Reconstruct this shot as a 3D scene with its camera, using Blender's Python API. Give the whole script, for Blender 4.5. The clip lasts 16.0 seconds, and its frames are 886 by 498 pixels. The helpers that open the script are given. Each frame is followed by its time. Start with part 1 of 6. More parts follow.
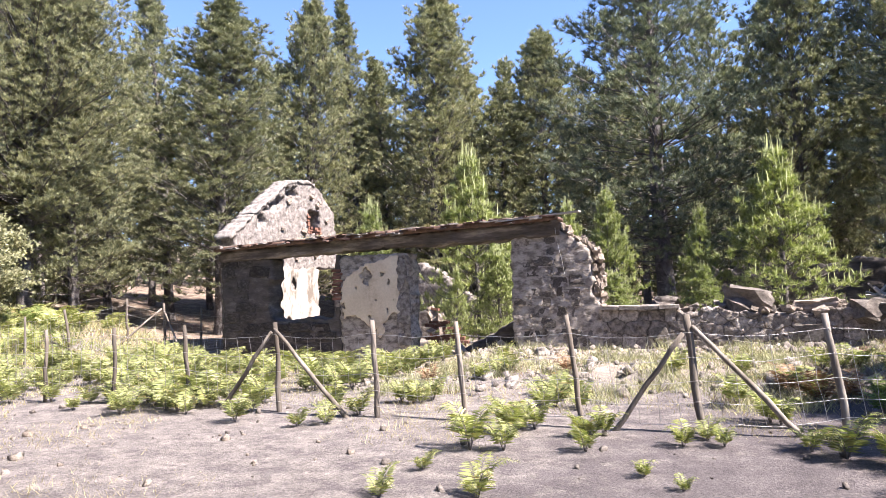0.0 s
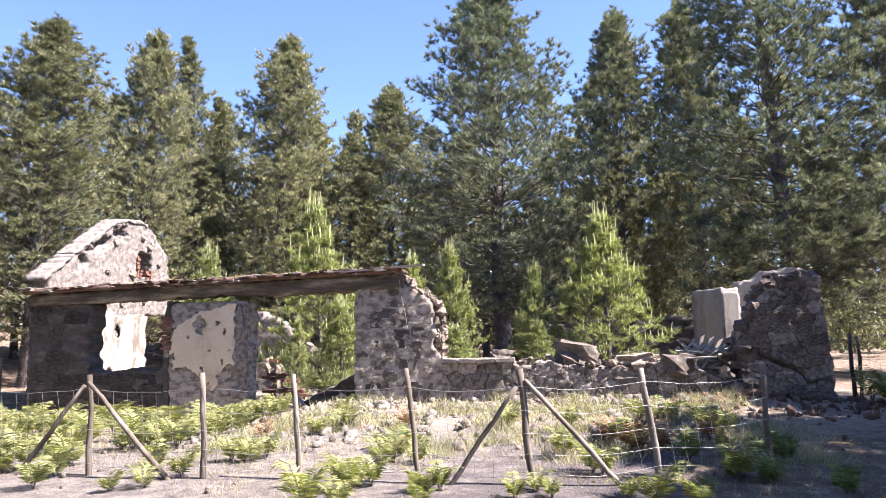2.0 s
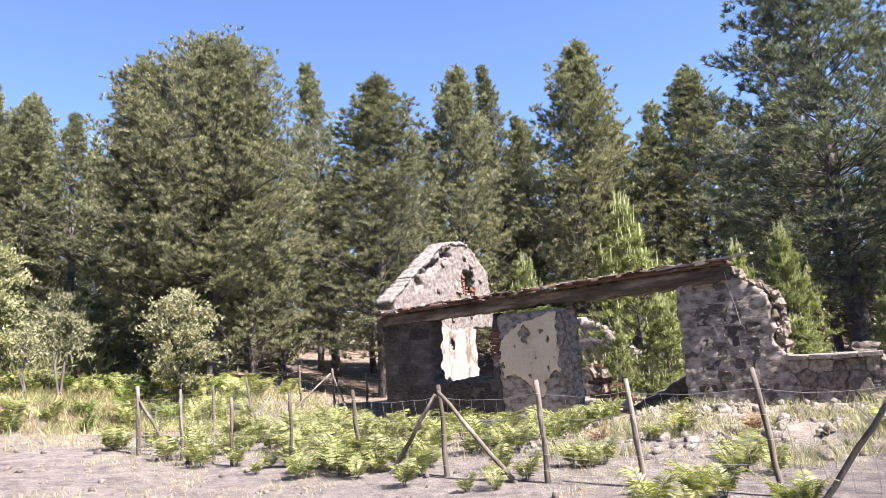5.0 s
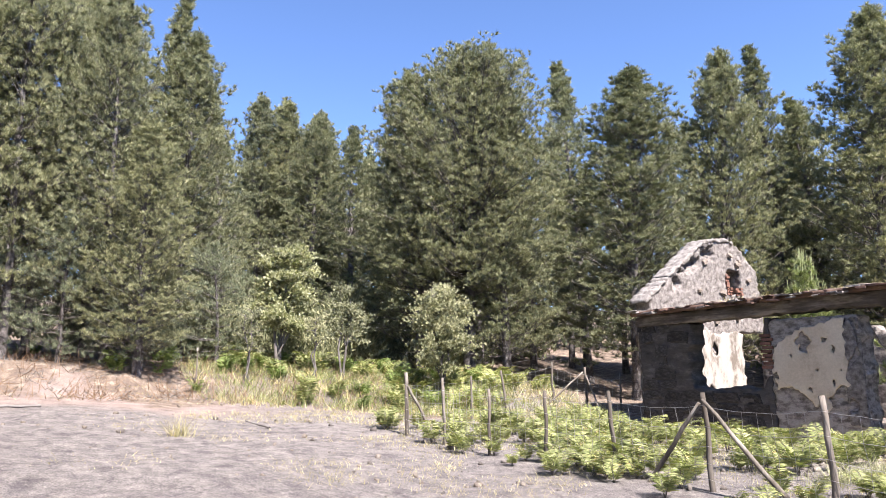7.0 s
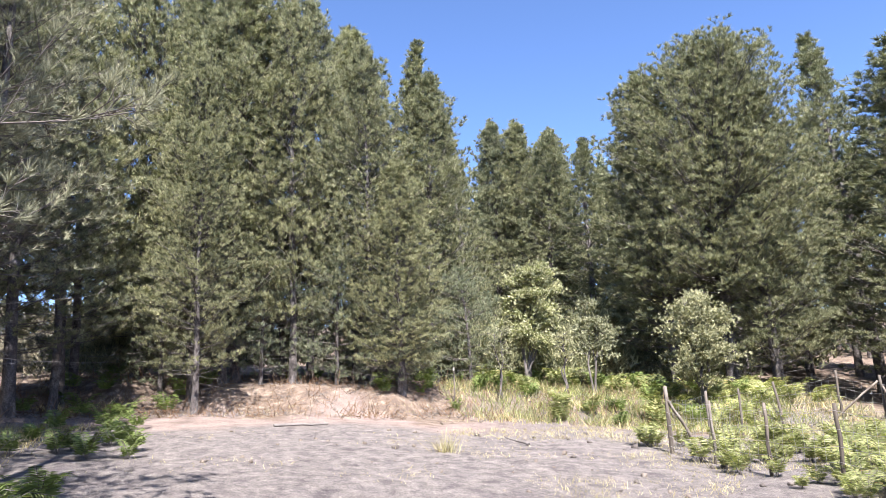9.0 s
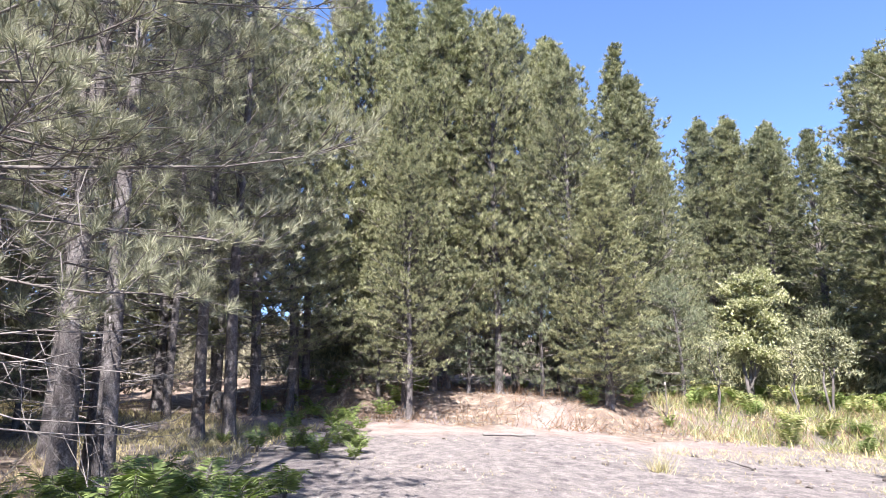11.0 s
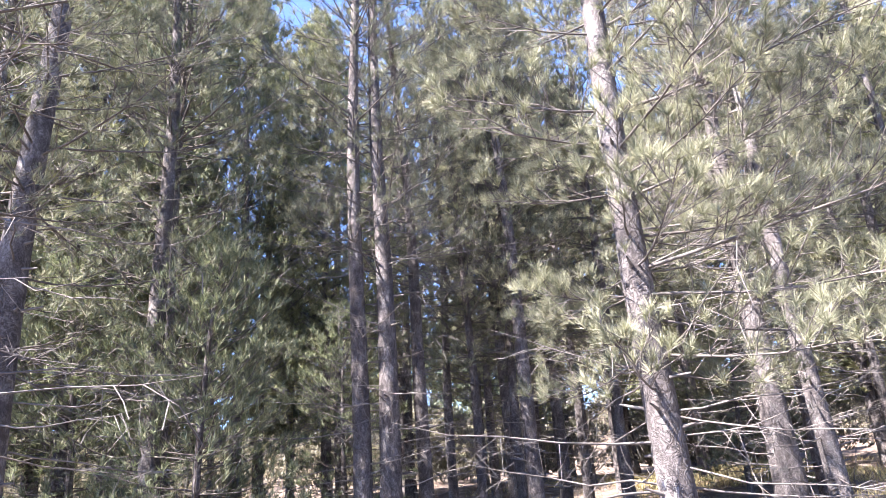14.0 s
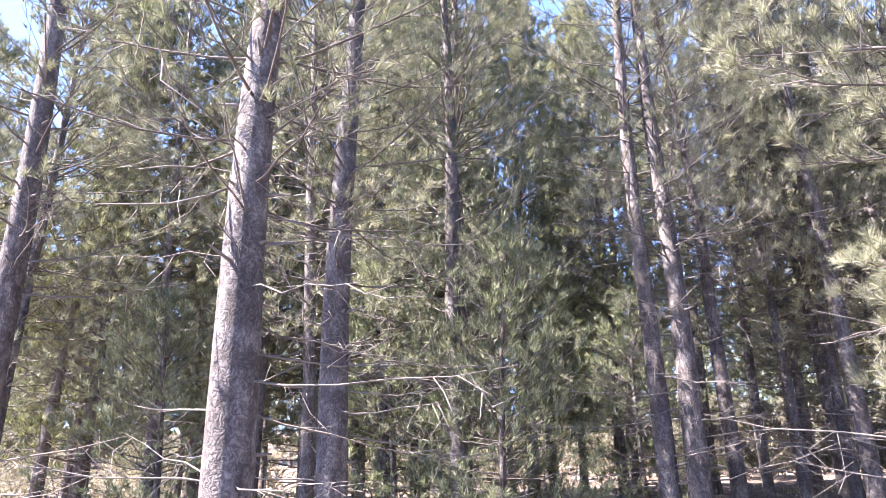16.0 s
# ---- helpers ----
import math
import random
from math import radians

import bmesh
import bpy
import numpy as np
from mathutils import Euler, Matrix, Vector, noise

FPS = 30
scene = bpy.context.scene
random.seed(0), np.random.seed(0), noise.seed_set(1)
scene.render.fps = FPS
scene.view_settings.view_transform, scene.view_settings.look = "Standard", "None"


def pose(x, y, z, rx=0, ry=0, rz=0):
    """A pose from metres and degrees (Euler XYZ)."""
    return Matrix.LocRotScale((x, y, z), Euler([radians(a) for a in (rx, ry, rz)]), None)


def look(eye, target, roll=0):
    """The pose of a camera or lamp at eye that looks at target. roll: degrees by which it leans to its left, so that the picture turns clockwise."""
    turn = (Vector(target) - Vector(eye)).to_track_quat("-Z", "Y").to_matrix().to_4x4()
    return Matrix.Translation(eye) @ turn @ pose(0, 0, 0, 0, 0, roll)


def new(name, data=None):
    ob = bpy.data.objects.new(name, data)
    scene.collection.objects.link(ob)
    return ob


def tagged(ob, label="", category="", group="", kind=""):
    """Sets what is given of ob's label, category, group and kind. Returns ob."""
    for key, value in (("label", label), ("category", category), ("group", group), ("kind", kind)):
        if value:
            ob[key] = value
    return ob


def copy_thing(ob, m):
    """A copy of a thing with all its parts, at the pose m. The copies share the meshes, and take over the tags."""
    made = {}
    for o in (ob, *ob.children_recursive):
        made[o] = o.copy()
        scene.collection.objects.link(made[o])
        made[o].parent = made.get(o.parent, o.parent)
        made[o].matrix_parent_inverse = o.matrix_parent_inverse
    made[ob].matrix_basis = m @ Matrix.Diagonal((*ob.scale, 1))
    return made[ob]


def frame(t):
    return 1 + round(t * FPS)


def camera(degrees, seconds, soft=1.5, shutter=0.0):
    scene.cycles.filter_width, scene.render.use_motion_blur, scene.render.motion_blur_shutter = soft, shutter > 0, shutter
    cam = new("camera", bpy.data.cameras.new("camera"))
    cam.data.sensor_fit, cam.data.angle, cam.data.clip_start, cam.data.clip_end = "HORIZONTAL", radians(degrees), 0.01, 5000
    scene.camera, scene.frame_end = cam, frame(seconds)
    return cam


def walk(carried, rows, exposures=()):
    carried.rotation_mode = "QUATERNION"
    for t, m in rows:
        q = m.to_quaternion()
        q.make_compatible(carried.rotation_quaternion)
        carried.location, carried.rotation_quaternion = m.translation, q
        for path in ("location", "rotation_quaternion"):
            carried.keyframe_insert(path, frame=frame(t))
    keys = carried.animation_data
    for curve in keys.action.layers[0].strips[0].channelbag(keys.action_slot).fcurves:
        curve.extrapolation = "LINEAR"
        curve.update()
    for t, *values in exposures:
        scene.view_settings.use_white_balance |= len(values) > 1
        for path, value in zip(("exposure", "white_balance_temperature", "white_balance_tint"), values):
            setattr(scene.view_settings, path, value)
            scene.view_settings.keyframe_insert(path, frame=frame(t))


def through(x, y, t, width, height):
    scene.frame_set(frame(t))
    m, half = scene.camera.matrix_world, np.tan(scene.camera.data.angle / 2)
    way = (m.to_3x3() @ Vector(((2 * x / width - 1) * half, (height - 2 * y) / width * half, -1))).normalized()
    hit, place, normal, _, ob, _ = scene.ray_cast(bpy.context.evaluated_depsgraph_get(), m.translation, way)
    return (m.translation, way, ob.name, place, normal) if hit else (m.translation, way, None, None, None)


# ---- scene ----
from functools import lru_cache

# ---------- camera: a person turns on the spot, the phone held at eye height ----------
cam = camera(66.24, 16.0, soft=0.5)
# seconds, place, turn to the left from +y, tilt up, lean to the left
PATH = [
    (0.0, 0.139, -0.002, 1.539, 22.83, 3.0, -2.13), (0.5, 0.158, 0.023, 1.562, 18.94, 4.18, -1.23),
    (1.0, 0.154, 0.022, 1.544, 13.95, 5.83, -0.81), (1.5, 0.174, -0.016, 1.538, 10.93, 6.86, -0.88),
    (2.0, 0.165, 0.017, 1.556, 9.77, 6.88, -1.2), (2.5, 0.134, 0.025, 1.564, 12.72, 7.18, -1.22),
    (3.0, 0.116, 0.05, 1.55, 17.46, 7.32, -1.63), (3.5, 0.097, 0.063, 1.571, 21.08, 7.81, -1.87),
    (4.0, 0.072, 0.068, 1.557, 25.27, 8.11, -1.68), (4.5, 0.056, 0.057, 1.54, 29.43, 8.11, -2.06),
    (5.0, 0.019, 0.088, 1.559, 35.33, 8.51, -4.49), (5.2, 0.009, 0.115, 1.547, 39.22, 9.51, -3.04),
    (7.3, -0.048, 0.049, 1.584, 58.88, 8.91, -1.2), (7.5, -0.044, 0.071, 1.581, 60.95, 8.75, -0.97),
    (8.0, -0.074, 0.041, 1.592, 67.45, 9.66, -1.13), (8.5, -0.134, 0.006, 1.589, 73.53, 10.28, -2.04),
    (8.7, -0.144, -0.013, 1.586, 74.82, 10.74, -2.41), (10.8, -0.092, -0.053, 1.635, 90.46, 12.37, -1.2),
    (11.0, -0.119, -0.071, 1.642, 93.5, 12.6, -0.83), (11.5, -0.175, -0.048, 1.626, 103.0, 12.89, -2.96),
    (12.0, -0.23, 0.009, 1.634, 114.05, 13.29, -2.38), (12.5, -0.211, -0.025, 1.639, 123.24, 13.07, -4.56),
    (13.0, -0.167, -0.038, 1.646, 132.6, 13.25, -7.74), (13.5, -0.068, -0.041, 1.624, 141.33, 15.84, -6.27),
    (14.0, -0.049, -0.043, 1.66, 146.64, 19.64, -4.35), (14.5, -0.018, -0.062, 1.684, 152.99, 22.43, -2.6),
    (15.0, 0.019, -0.085, 1.692, 159.2, 22.55, -1.19), (15.5, 0.046, -0.109, 1.692, 164.67, 21.07, -0.28),
    (16.0, 0.071, -0.151, 1.691, 170.51, 19.71, -1.06),
]


def held(x, y, z, turn, tilt, lean):
    return pose(x, y, z, 0, 0, turn) @ pose(0, 0, 0, 90 + tilt) @ pose(0, 0, 0, 0, 0, lean)


EXPOSURES = [(0.0, 2.26, 6750, 18), (2.5, 2.36, 6800, 21), (4.0, 2.28, 6800, 20), (5.2, 2.05, 6700, 18), (8.5, 1.95, 6450, 15), (11.0, 2.2, 6350, 16), (12.0, 2.45, 6350, 16), (12.5, 2.85, 6400, 17), (13.5, 3.1, 6450, 20), (14.5, 3.25, 6500, 22), (15.0, 3.3, 6550, 23), (16.0, 3.55, 6600, 24)]
walk(cam, [(row[0], held(*row[1:])) for row in PATH], EXPOSURES)

# ---------- light: a high sun from the +x side, clear sky ----------
SUN_AZ, SUN_EL = 93.0, 52.0          # degrees clockwise from +y, degrees above the horizon
world = bpy.data.worlds.new("clear_sky")
scene.world = world
world.use_nodes = True
sky = world.node_tree.nodes.new("ShaderNodeTexSky")
sky.sky_type, sky.sun_disc = "NISHITA", False
sky.sun_elevation, sky.sun_rotation = radians(SUN_EL), radians(SUN_AZ)
sky.altitude, sky.air_density, sky.dust_density, sky.ozone_density = 1800, 0.9, 0.2, 4.0
hue = world.node_tree.nodes.new("ShaderNodeMix")
hue.data_type, hue.blend_type = "RGBA", "MULTIPLY"
hue.inputs[0].default_value, hue.inputs[7].default_value = 1.0, (0.84, 0.9, 1.0, 1)      # the clear violet-blue of mountain air
world.node_tree.links.new(sky.outputs[0], hue.inputs[6])
world.node_tree.links.new(hue.outputs[2], world.node_tree.nodes["Background"].inputs[0])
world.node_tree.nodes["Background"].inputs[1].default_value = 0.088
sun_data = bpy.data.lights.new("sun", "SUN")
sun_data.energy, sun_data.angle, sun_data.color = 4.7, radians(0.5), (1.0, 0.95, 0.87)
sun = new("sun", sun_data)
to_sun = Vector((math.sin(radians(SUN_AZ)) * math.cos(radians(SUN_EL)), math.cos(radians(SUN_AZ)) * math.cos(radians(SUN_EL)), math.sin(radians(SUN_EL))))
sun.matrix_world = look((0, 0, 0), -to_sun)

# ---------- materials ----------
def material(name, rough=0.9, metal=0.0, specular=0.3):
    m = bpy.data.materials.new(name)
    m.use_nodes = True
    b = m.node_tree.nodes["Principled BSDF"]
    b.inputs["Roughness"].default_value, b.inputs["Metallic"].default_value = rough, metal
    b.inputs["Specular IOR Level"].default_value = specular
    return m, m.node_tree.nodes, m.node_tree.links, b


def ramp(nodes, links, source, stops):
    r = nodes.new("ShaderNodeValToRGB")
    while len(r.color_ramp.elements) < len(stops):
        r.color_ramp.elements.new(0.5)
    for e, (at, c) in zip(r.color_ramp.elements, stops):
        e.position, e.color = at, (*c, 1)
    links.new(source, r.inputs[0])
    return r.outputs[0]


def noise_at(nodes, links, scale, detail=6, rough=0.6, stretch=None, coords="Object"):
    n = nodes.new("ShaderNodeTexNoise")
    n.inputs["Scale"].default_value, n.inputs["Detail"].default_value, n.inputs["Roughness"].default_value = scale, detail, rough
    tc = nodes.new("ShaderNodeTexCoord")
    if stretch:
        mp = nodes.new("ShaderNodeMapping")
        mp.inputs["Scale"].default_value = stretch
        links.new(tc.outputs[coords], mp.inputs[0])
        links.new(mp.outputs[0], n.inputs[0])
    else:
        links.new(tc.outputs[coords], n.inputs[0])
    return n.outputs["Fac"]


def blend(nodes, links, fac, a, b, mode="MIX"):
    m = nodes.new("ShaderNodeMix")
    m.data_type, m.blend_type = "RGBA", mode
    for socket, value in ((m.inputs[0], fac), (m.inputs[6], a), (m.inputs[7], b)):
        if isinstance(value, (int, float)):
            socket.default_value = value
        elif isinstance(value, tuple):
            socket.default_value = (*value, 1)
        else:
            links.new(value, socket)
    return m.outputs[2]


def bump(nodes, links, height, strength, distance, shader):
    b = nodes.new("ShaderNodeBump")
    b.inputs["Strength"].default_value, b.inputs["Distance"].default_value = strength, distance
    links.new(height, b.inputs["Height"])
    links.new(b.outputs[0], shader.inputs["Normal"])


def mottled(name, stops, scale, fine=None, rough=0.92, lift=0.5, deep=0.02, stretch=None, pieces=0.0, coords="Object"):
    """A surface with two scales of colour change and fine relief; pieces: how far single pieces differ in value."""
    m, n, l, b = material(name, rough)
    base = ramp(n, l, noise_at(n, l, scale, 8, 0.65, stretch, coords), stops)
    fine = fine or scale * 9
    grain = noise_at(n, l, fine, 6, 0.7, stretch, coords)
    col = blend(n, l, 0.5, base, ramp(n, l, grain, [(0.3, (0.55, 0.55, 0.55)), (0.7, (1.0, 1.0, 1.0))]), "MULTIPLY")
    if pieces:
        info = n.new("ShaderNodeObjectInfo")
        v = ramp(n, l, info.outputs["Random"], [(0.0, (1 - pieces,) * 3), (1.0, (1.0, 1.0, 1.0))])
        col = blend(n, l, 1.0, col, v, "MULTIPLY")
    l.new(col, b.inputs["Base Color"])
    bump(n, l, grain, lift, deep, b)
    return m


def leafy(name, stops, through=0.25, rough=0.68, tint=(0.75, 0.9, 0.35)):
    """Leaves and needles: each blade differs, and some light passes through."""
    m, n, l, b = material(name, rough, 0.0, 0.2)
    geo = n.new("ShaderNodeNewGeometry")
    col = ramp(n, l, geo.outputs["Random Per Island"], stops)
    info = n.new("ShaderNodeObjectInfo")
    col = blend(n, l, 0.5, col, ramp(n, l, info.outputs["Random"], [(0.0, (0.7, 0.72, 0.7)), (1.0, (1.15, 1.1, 0.95))]), "MULTIPLY")
    clump = ramp(n, l, noise_at(n, l, 2.6, 3, 0.6), [(0.36, (0.58, 0.6, 0.58)), (0.6, (1.3, 1.28, 1.24))])      # whole sprays differ too
    col = blend(n, l, 1.0, col, clump, "MULTIPLY")
    l.new(col, b.inputs["Base Color"])
    t = n.new("ShaderNodeBsdfTranslucent")
    l.new(blend(n, l, 1.0, col, tint, "MULTIPLY"), t.inputs[0])
    mix = n.new("ShaderNodeMixShader")
    mix.inputs[0].default_value = through
    l.new(b.outputs[0], mix.inputs[1])
    l.new(t.outputs[0], mix.inputs[2])
    l.new(mix.outputs[0], n["Material Output"].inputs[0])
    return m


NEEDLE = leafy("pine_needles", [(0.0, (0.135, 0.15, 0.092)), (0.45, (0.225, 0.24, 0.152)), (0.8, (0.305, 0.315, 0.20)), (1.0, (0.39, 0.375, 0.25))], 0.22, tint=(0.85, 0.92, 0.65))
NEEDLE_GREY = leafy("grey_green_needles", [(0.0, (0.14, 0.15, 0.112)), (0.45, (0.23, 0.242, 0.182)), (0.8, (0.315, 0.322, 0.245)), (1.0, (0.40, 0.395, 0.315))], 0.2, tint=(0.85, 0.92, 0.7))
PALE_BRUSH = leafy("pale_dry_brush", [(0.0, (0.15, 0.14, 0.115)), (0.6, (0.28, 0.27, 0.215)), (1.0, (0.42, 0.40, 0.335))], 0.2, tint=(0.88, 0.9, 0.75))
NEEDLE_YOUNG = leafy("young_needles", [(0.0, (0.17, 0.21, 0.09)), (0.6, (0.31, 0.34, 0.185)), (1.0, (0.47, 0.49, 0.30))], 0.4)
NEEDLE_BLUE = leafy("dark_pine_needles", [(0.0, (0.11, 0.134, 0.096)), (0.6, (0.215, 0.244, 0.172)), (1.0, (0.34, 0.358, 0.255))], 0.2, tint=(0.82, 0.92, 0.65))
FERN = leafy("fern_leaf", [(0.0, (0.17, 0.205, 0.085)), (0.6, (0.30, 0.33, 0.15)), (0.92, (0.45, 0.45, 0.25)), (1.0, (0.40, 0.27, 0.13))], 0.32, tint=(0.85, 0.95, 0.42))
# greener leaf for ferns under trees, darkened so the colour carries their shade
FERN_SHADE = leafy("green_shaded_fern_leaf", [(0.0, (0.11, 0.155, 0.055)), (1.0, (0.25, 0.315, 0.125))], 0.32)
BROADLEAF = leafy("pale_green_leaf", [(0.0, (0.28, 0.29, 0.17)), (0.6, (0.48, 0.475, 0.31)), (1.0, (0.64, 0.62, 0.46))], 0.35)
SHRUB_LEAF = leafy("grey_green_leaf", [(0.0, (0.20, 0.21, 0.135)), (1.0, (0.43, 0.43, 0.30))], 0.28, tint=(0.85, 0.92, 0.6))
GRASS_GREEN = leafy("grass_blade", [(0.0, (0.16, 0.20, 0.06)), (1.0, (0.34, 0.37, 0.15))], 0.3)
GRASS_DRY = leafy("dry_grass_blade", [(0.0, (0.30, 0.26, 0.14)), (0.7, (0.50, 0.45, 0.27)), (1.0, (0.62, 0.58, 0.40))], 0.25, tint=(0.9, 0.85, 0.5))
STRAW = leafy("dead_fern_leaf", [(0.0, (0.17, 0.10, 0.065)), (1.0, (0.31, 0.21, 0.145))], 0.15, tint=(0.9, 0.75, 0.5))


def bark_material(name, dark, mid, light):
    """Small upright plates with soft cracks between them, greyed in patches."""
    m, n, l, b = material(name, 0.95)
    v = n.new("ShaderNodeTexVoronoi")
    v.feature, v.inputs["Scale"].default_value = "DISTANCE_TO_EDGE", 22.0
    tc, mp = n.new("ShaderNodeTexCoord"), n.new("ShaderNodeMapping")
    mp.inputs["Scale"].default_value = (1, 1, 0.16)
    wob = n.new("ShaderNodeVectorMath")
    wob.operation = "MULTIPLY_ADD"
    wob.inputs[1].default_value = (0.30, 0.30, 0.30)
    nz = n.new("ShaderNodeTexNoise")
    nz.inputs["Scale"].default_value, nz.inputs["Detail"].default_value = 9, 6
    l.new(tc.outputs["Object"], nz.inputs[0])
    l.new(nz.outputs["Color"], wob.inputs[0])
    l.new(tc.outputs["Object"], wob.inputs[2])
    l.new(wob.outputs[0], mp.inputs[0])
    l.new(mp.outputs[0], v.inputs[0])
    plates = ramp(n, l, v.outputs["Distance"], [(0.0, (0.5, 0.49, 0.49)), (0.16, (0.9, 0.9, 0.9)), (0.4, (1.12, 1.12, 1.12))])
    tone = ramp(n, l, noise_at(n, l, 5, 9, 0.75, (1, 1, 0.4)), [(0.3, dark), (0.5, mid), (0.68, light)])
    l.new(blend(n, l, 1.0, tone, plates, "MULTIPLY"), b.inputs["Base Color"])
    bump(n, l, plates, 0.7, 0.02, b)
    return m


BARK = bark_material("pine_bark", (0.06, 0.053, 0.053), (0.145, 0.131, 0.131), (0.33, 0.31, 0.307))
TWIG = mottled("grey_twig", [(0.3, (0.075, 0.065, 0.061)), (0.7, (0.20, 0.184, 0.174))], 3.0, rough=0.95)
DEADWOOD = mottled("silver_dead_wood", [(0.3, (0.11, 0.097, 0.092)), (0.7, (0.27, 0.252, 0.243))], 3.0, rough=0.95)
POST_WOOD = mottled("weathered_post_wood", [(0.34, (0.10, 0.082, 0.066)), (0.5, (0.20, 0.172, 0.148)), (0.68, (0.36, 0.325, 0.29))], 4.0, 40, stretch=(1, 1, 0.12), pieces=0.45)
WIRE = material("dull_wire", 0.5, 0.85)[0]
WIRE.node_tree.nodes["Principled BSDF"].inputs["Base Color"].default_value = (0.43, 0.42, 0.41, 1)


def ground_material():
    m, n, l, b = material("volcanic_ground", 0.97, 0.0, 0.15)
    att = n.new("ShaderNodeVertexColor")
    att.layer_name = "cover"
    sep = n.new("ShaderNodeSeparateColor")
    l.new(att.outputs[0], sep.inputs[0])
    ash = ramp(n, l, noise_at(n, l, 2.5, 9, 0.7), [(0.3, (0.075, 0.066, 0.071)), (0.55, (0.13, 0.116, 0.121)), (0.8, (0.20, 0.181, 0.183))])
    crust = ramp(n, l, noise_at(n, l, 5, 8, 0.7), [(0.3, (0.165, 0.148, 0.142)), (0.7, (0.34, 0.312, 0.29))])
    shift = n.new("ShaderNodeMath")
    shift.operation = "ADD"
    l.new(noise_at(n, l, 2.6, 14, 0.88, (1.0, 1.3, 1.0)), shift.inputs[0])
    l.new(att.outputs["Alpha"], shift.inputs[1])
    patch = ramp(n, l, shift.outputs[0], [(0.44, (0.0, 0.0, 0.0)), (0.61, (1.0, 1.0, 1.0))])
    field = blend(n, l, patch, ash, crust)
    soil = ramp(n, l, noise_at(n, l, 1.6, 9, 0.7), [(0.3, (0.13, 0.10, 0.09)), (0.48, (0.26, 0.205, 0.185)), (0.75, (0.35, 0.295, 0.27))])
    litter = ramp(n, l, noise_at(n, l, 3.0, 9, 0.75), [(0.3, (0.085, 0.064, 0.052)), (0.52, (0.195, 0.15, 0.122)), (0.66, (0.39, 0.33, 0.265))])
    rubble = ramp(n, l, noise_at(n, l, 3.4, 12, 0.8), [(0.32, (0.10, 0.08, 0.07)), (0.5, (0.29, 0.245, 0.21)), (0.68, (0.47, 0.42, 0.36))])
    col = blend(n, l, sep.outputs[0], field, soil)
    col = blend(n, l, sep.outputs[1], col, litter)
    col = blend(n, l, sep.outputs[2], col, rubble)
    grain = noise_at(n, l, 42, 8, 0.75)
    col = blend(n, l, 0.85, col, ramp(n, l, grain, [(0.36, (0.42, 0.42, 0.42)), (0.5, (0.95, 0.95, 0.95)), (0.64, (1.35, 1.33, 1.3))]), "MULTIPLY")
    l.new(col, b.inputs["Base Color"])
    bump(n, l, grain, 1.0, 0.035, b)
    return m


GROUND = ground_material()
STONE = mottled("basalt_stone", [(0.3, (0.10, 0.085, 0.08)), (0.5, (0.20, 0.175, 0.16)), (0.72, (0.36, 0.32, 0.29))], 4.0, 30, lift=0.8, deep=0.03, pieces=0.4)
RUBBLE = mottled("pale_rubble", [(0.3, (0.22, 0.17, 0.14)), (0.6, (0.42, 0.36, 0.31)), (0.8, (0.56, 0.50, 0.45))], 5.0, 30, lift=0.8, deep=0.03, pieces=0.4)
CANDLE = mottled("new_shoot", [(0.3, (0.28, 0.33, 0.15)), (0.7, (0.42, 0.45, 0.24))], 6.0)
WALL_STONE = mottled("squared_wall_stone", [(0.3, (0.11, 0.095, 0.088)), (0.5, (0.25, 0.222, 0.20)), (0.7, (0.44, 0.40, 0.36))], 6.0, 34, lift=1.0, deep=0.03, pieces=0.35)
MID_STONE = mottled("mortared_wall_stone", [(0.35, (0.10, 0.087, 0.08)), (0.48, (0.23, 0.205, 0.187)), (0.6, (0.44, 0.40, 0.365))], 7.0, 36, lift=1.0, deep=0.03, pieces=0.35)
DARK_STONE = mottled("dark_wall_stone", [(0.3, (0.05, 0.043, 0.04)), (0.5, (0.10, 0.088, 0.08)), (0.72, (0.22, 0.195, 0.18))], 4.0, 30, lift=1.0, deep=0.03, pieces=0.5)
MASONRY = mottled("stained_masonry", [(0.33, (0.10, 0.085, 0.077)), (0.44, (0.22, 0.192, 0.175)), (0.54, (0.40, 0.36, 0.328)), (0.8, (0.54, 0.49, 0.45))], 4.5, 26, lift=0.9, deep=0.03, stretch=(1, 1, 1.7))
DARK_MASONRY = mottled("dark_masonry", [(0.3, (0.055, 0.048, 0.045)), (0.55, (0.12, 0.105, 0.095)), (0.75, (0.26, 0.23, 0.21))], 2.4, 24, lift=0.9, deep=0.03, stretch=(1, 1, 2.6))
GREY_RENDER = mottled("rough_grey_render", [(0.36, (0.11, 0.095, 0.088)), (0.5, (0.24, 0.215, 0.198)), (0.64, (0.38, 0.35, 0.325))], 9.0, 50, lift=1.0, deep=0.03)
PIER_STONE = mottled("stained_pier_stone", [(0.33, (0.085, 0.073, 0.067)), (0.5, (0.16, 0.14, 0.128)), (0.66, (0.34, 0.305, 0.28))], 8.0, 40, lift=1.0, deep=0.03, pieces=0.45)
GABLE_STONE = mottled("bare_gable_stone", [(0.34, (0.10, 0.088, 0.083)), (0.48, (0.21, 0.188, 0.178)), (0.64, (0.33, 0.303, 0.29))], 8.0, 46, lift=1.0, deep=0.03)
LIME = mottled("pale_lime_mortar", [(0.34, (0.15, 0.133, 0.124)), (0.5, (0.27, 0.248, 0.235)), (0.66, (0.37, 0.35, 0.335))], 8.0, 44, lift=1.0, deep=0.03)


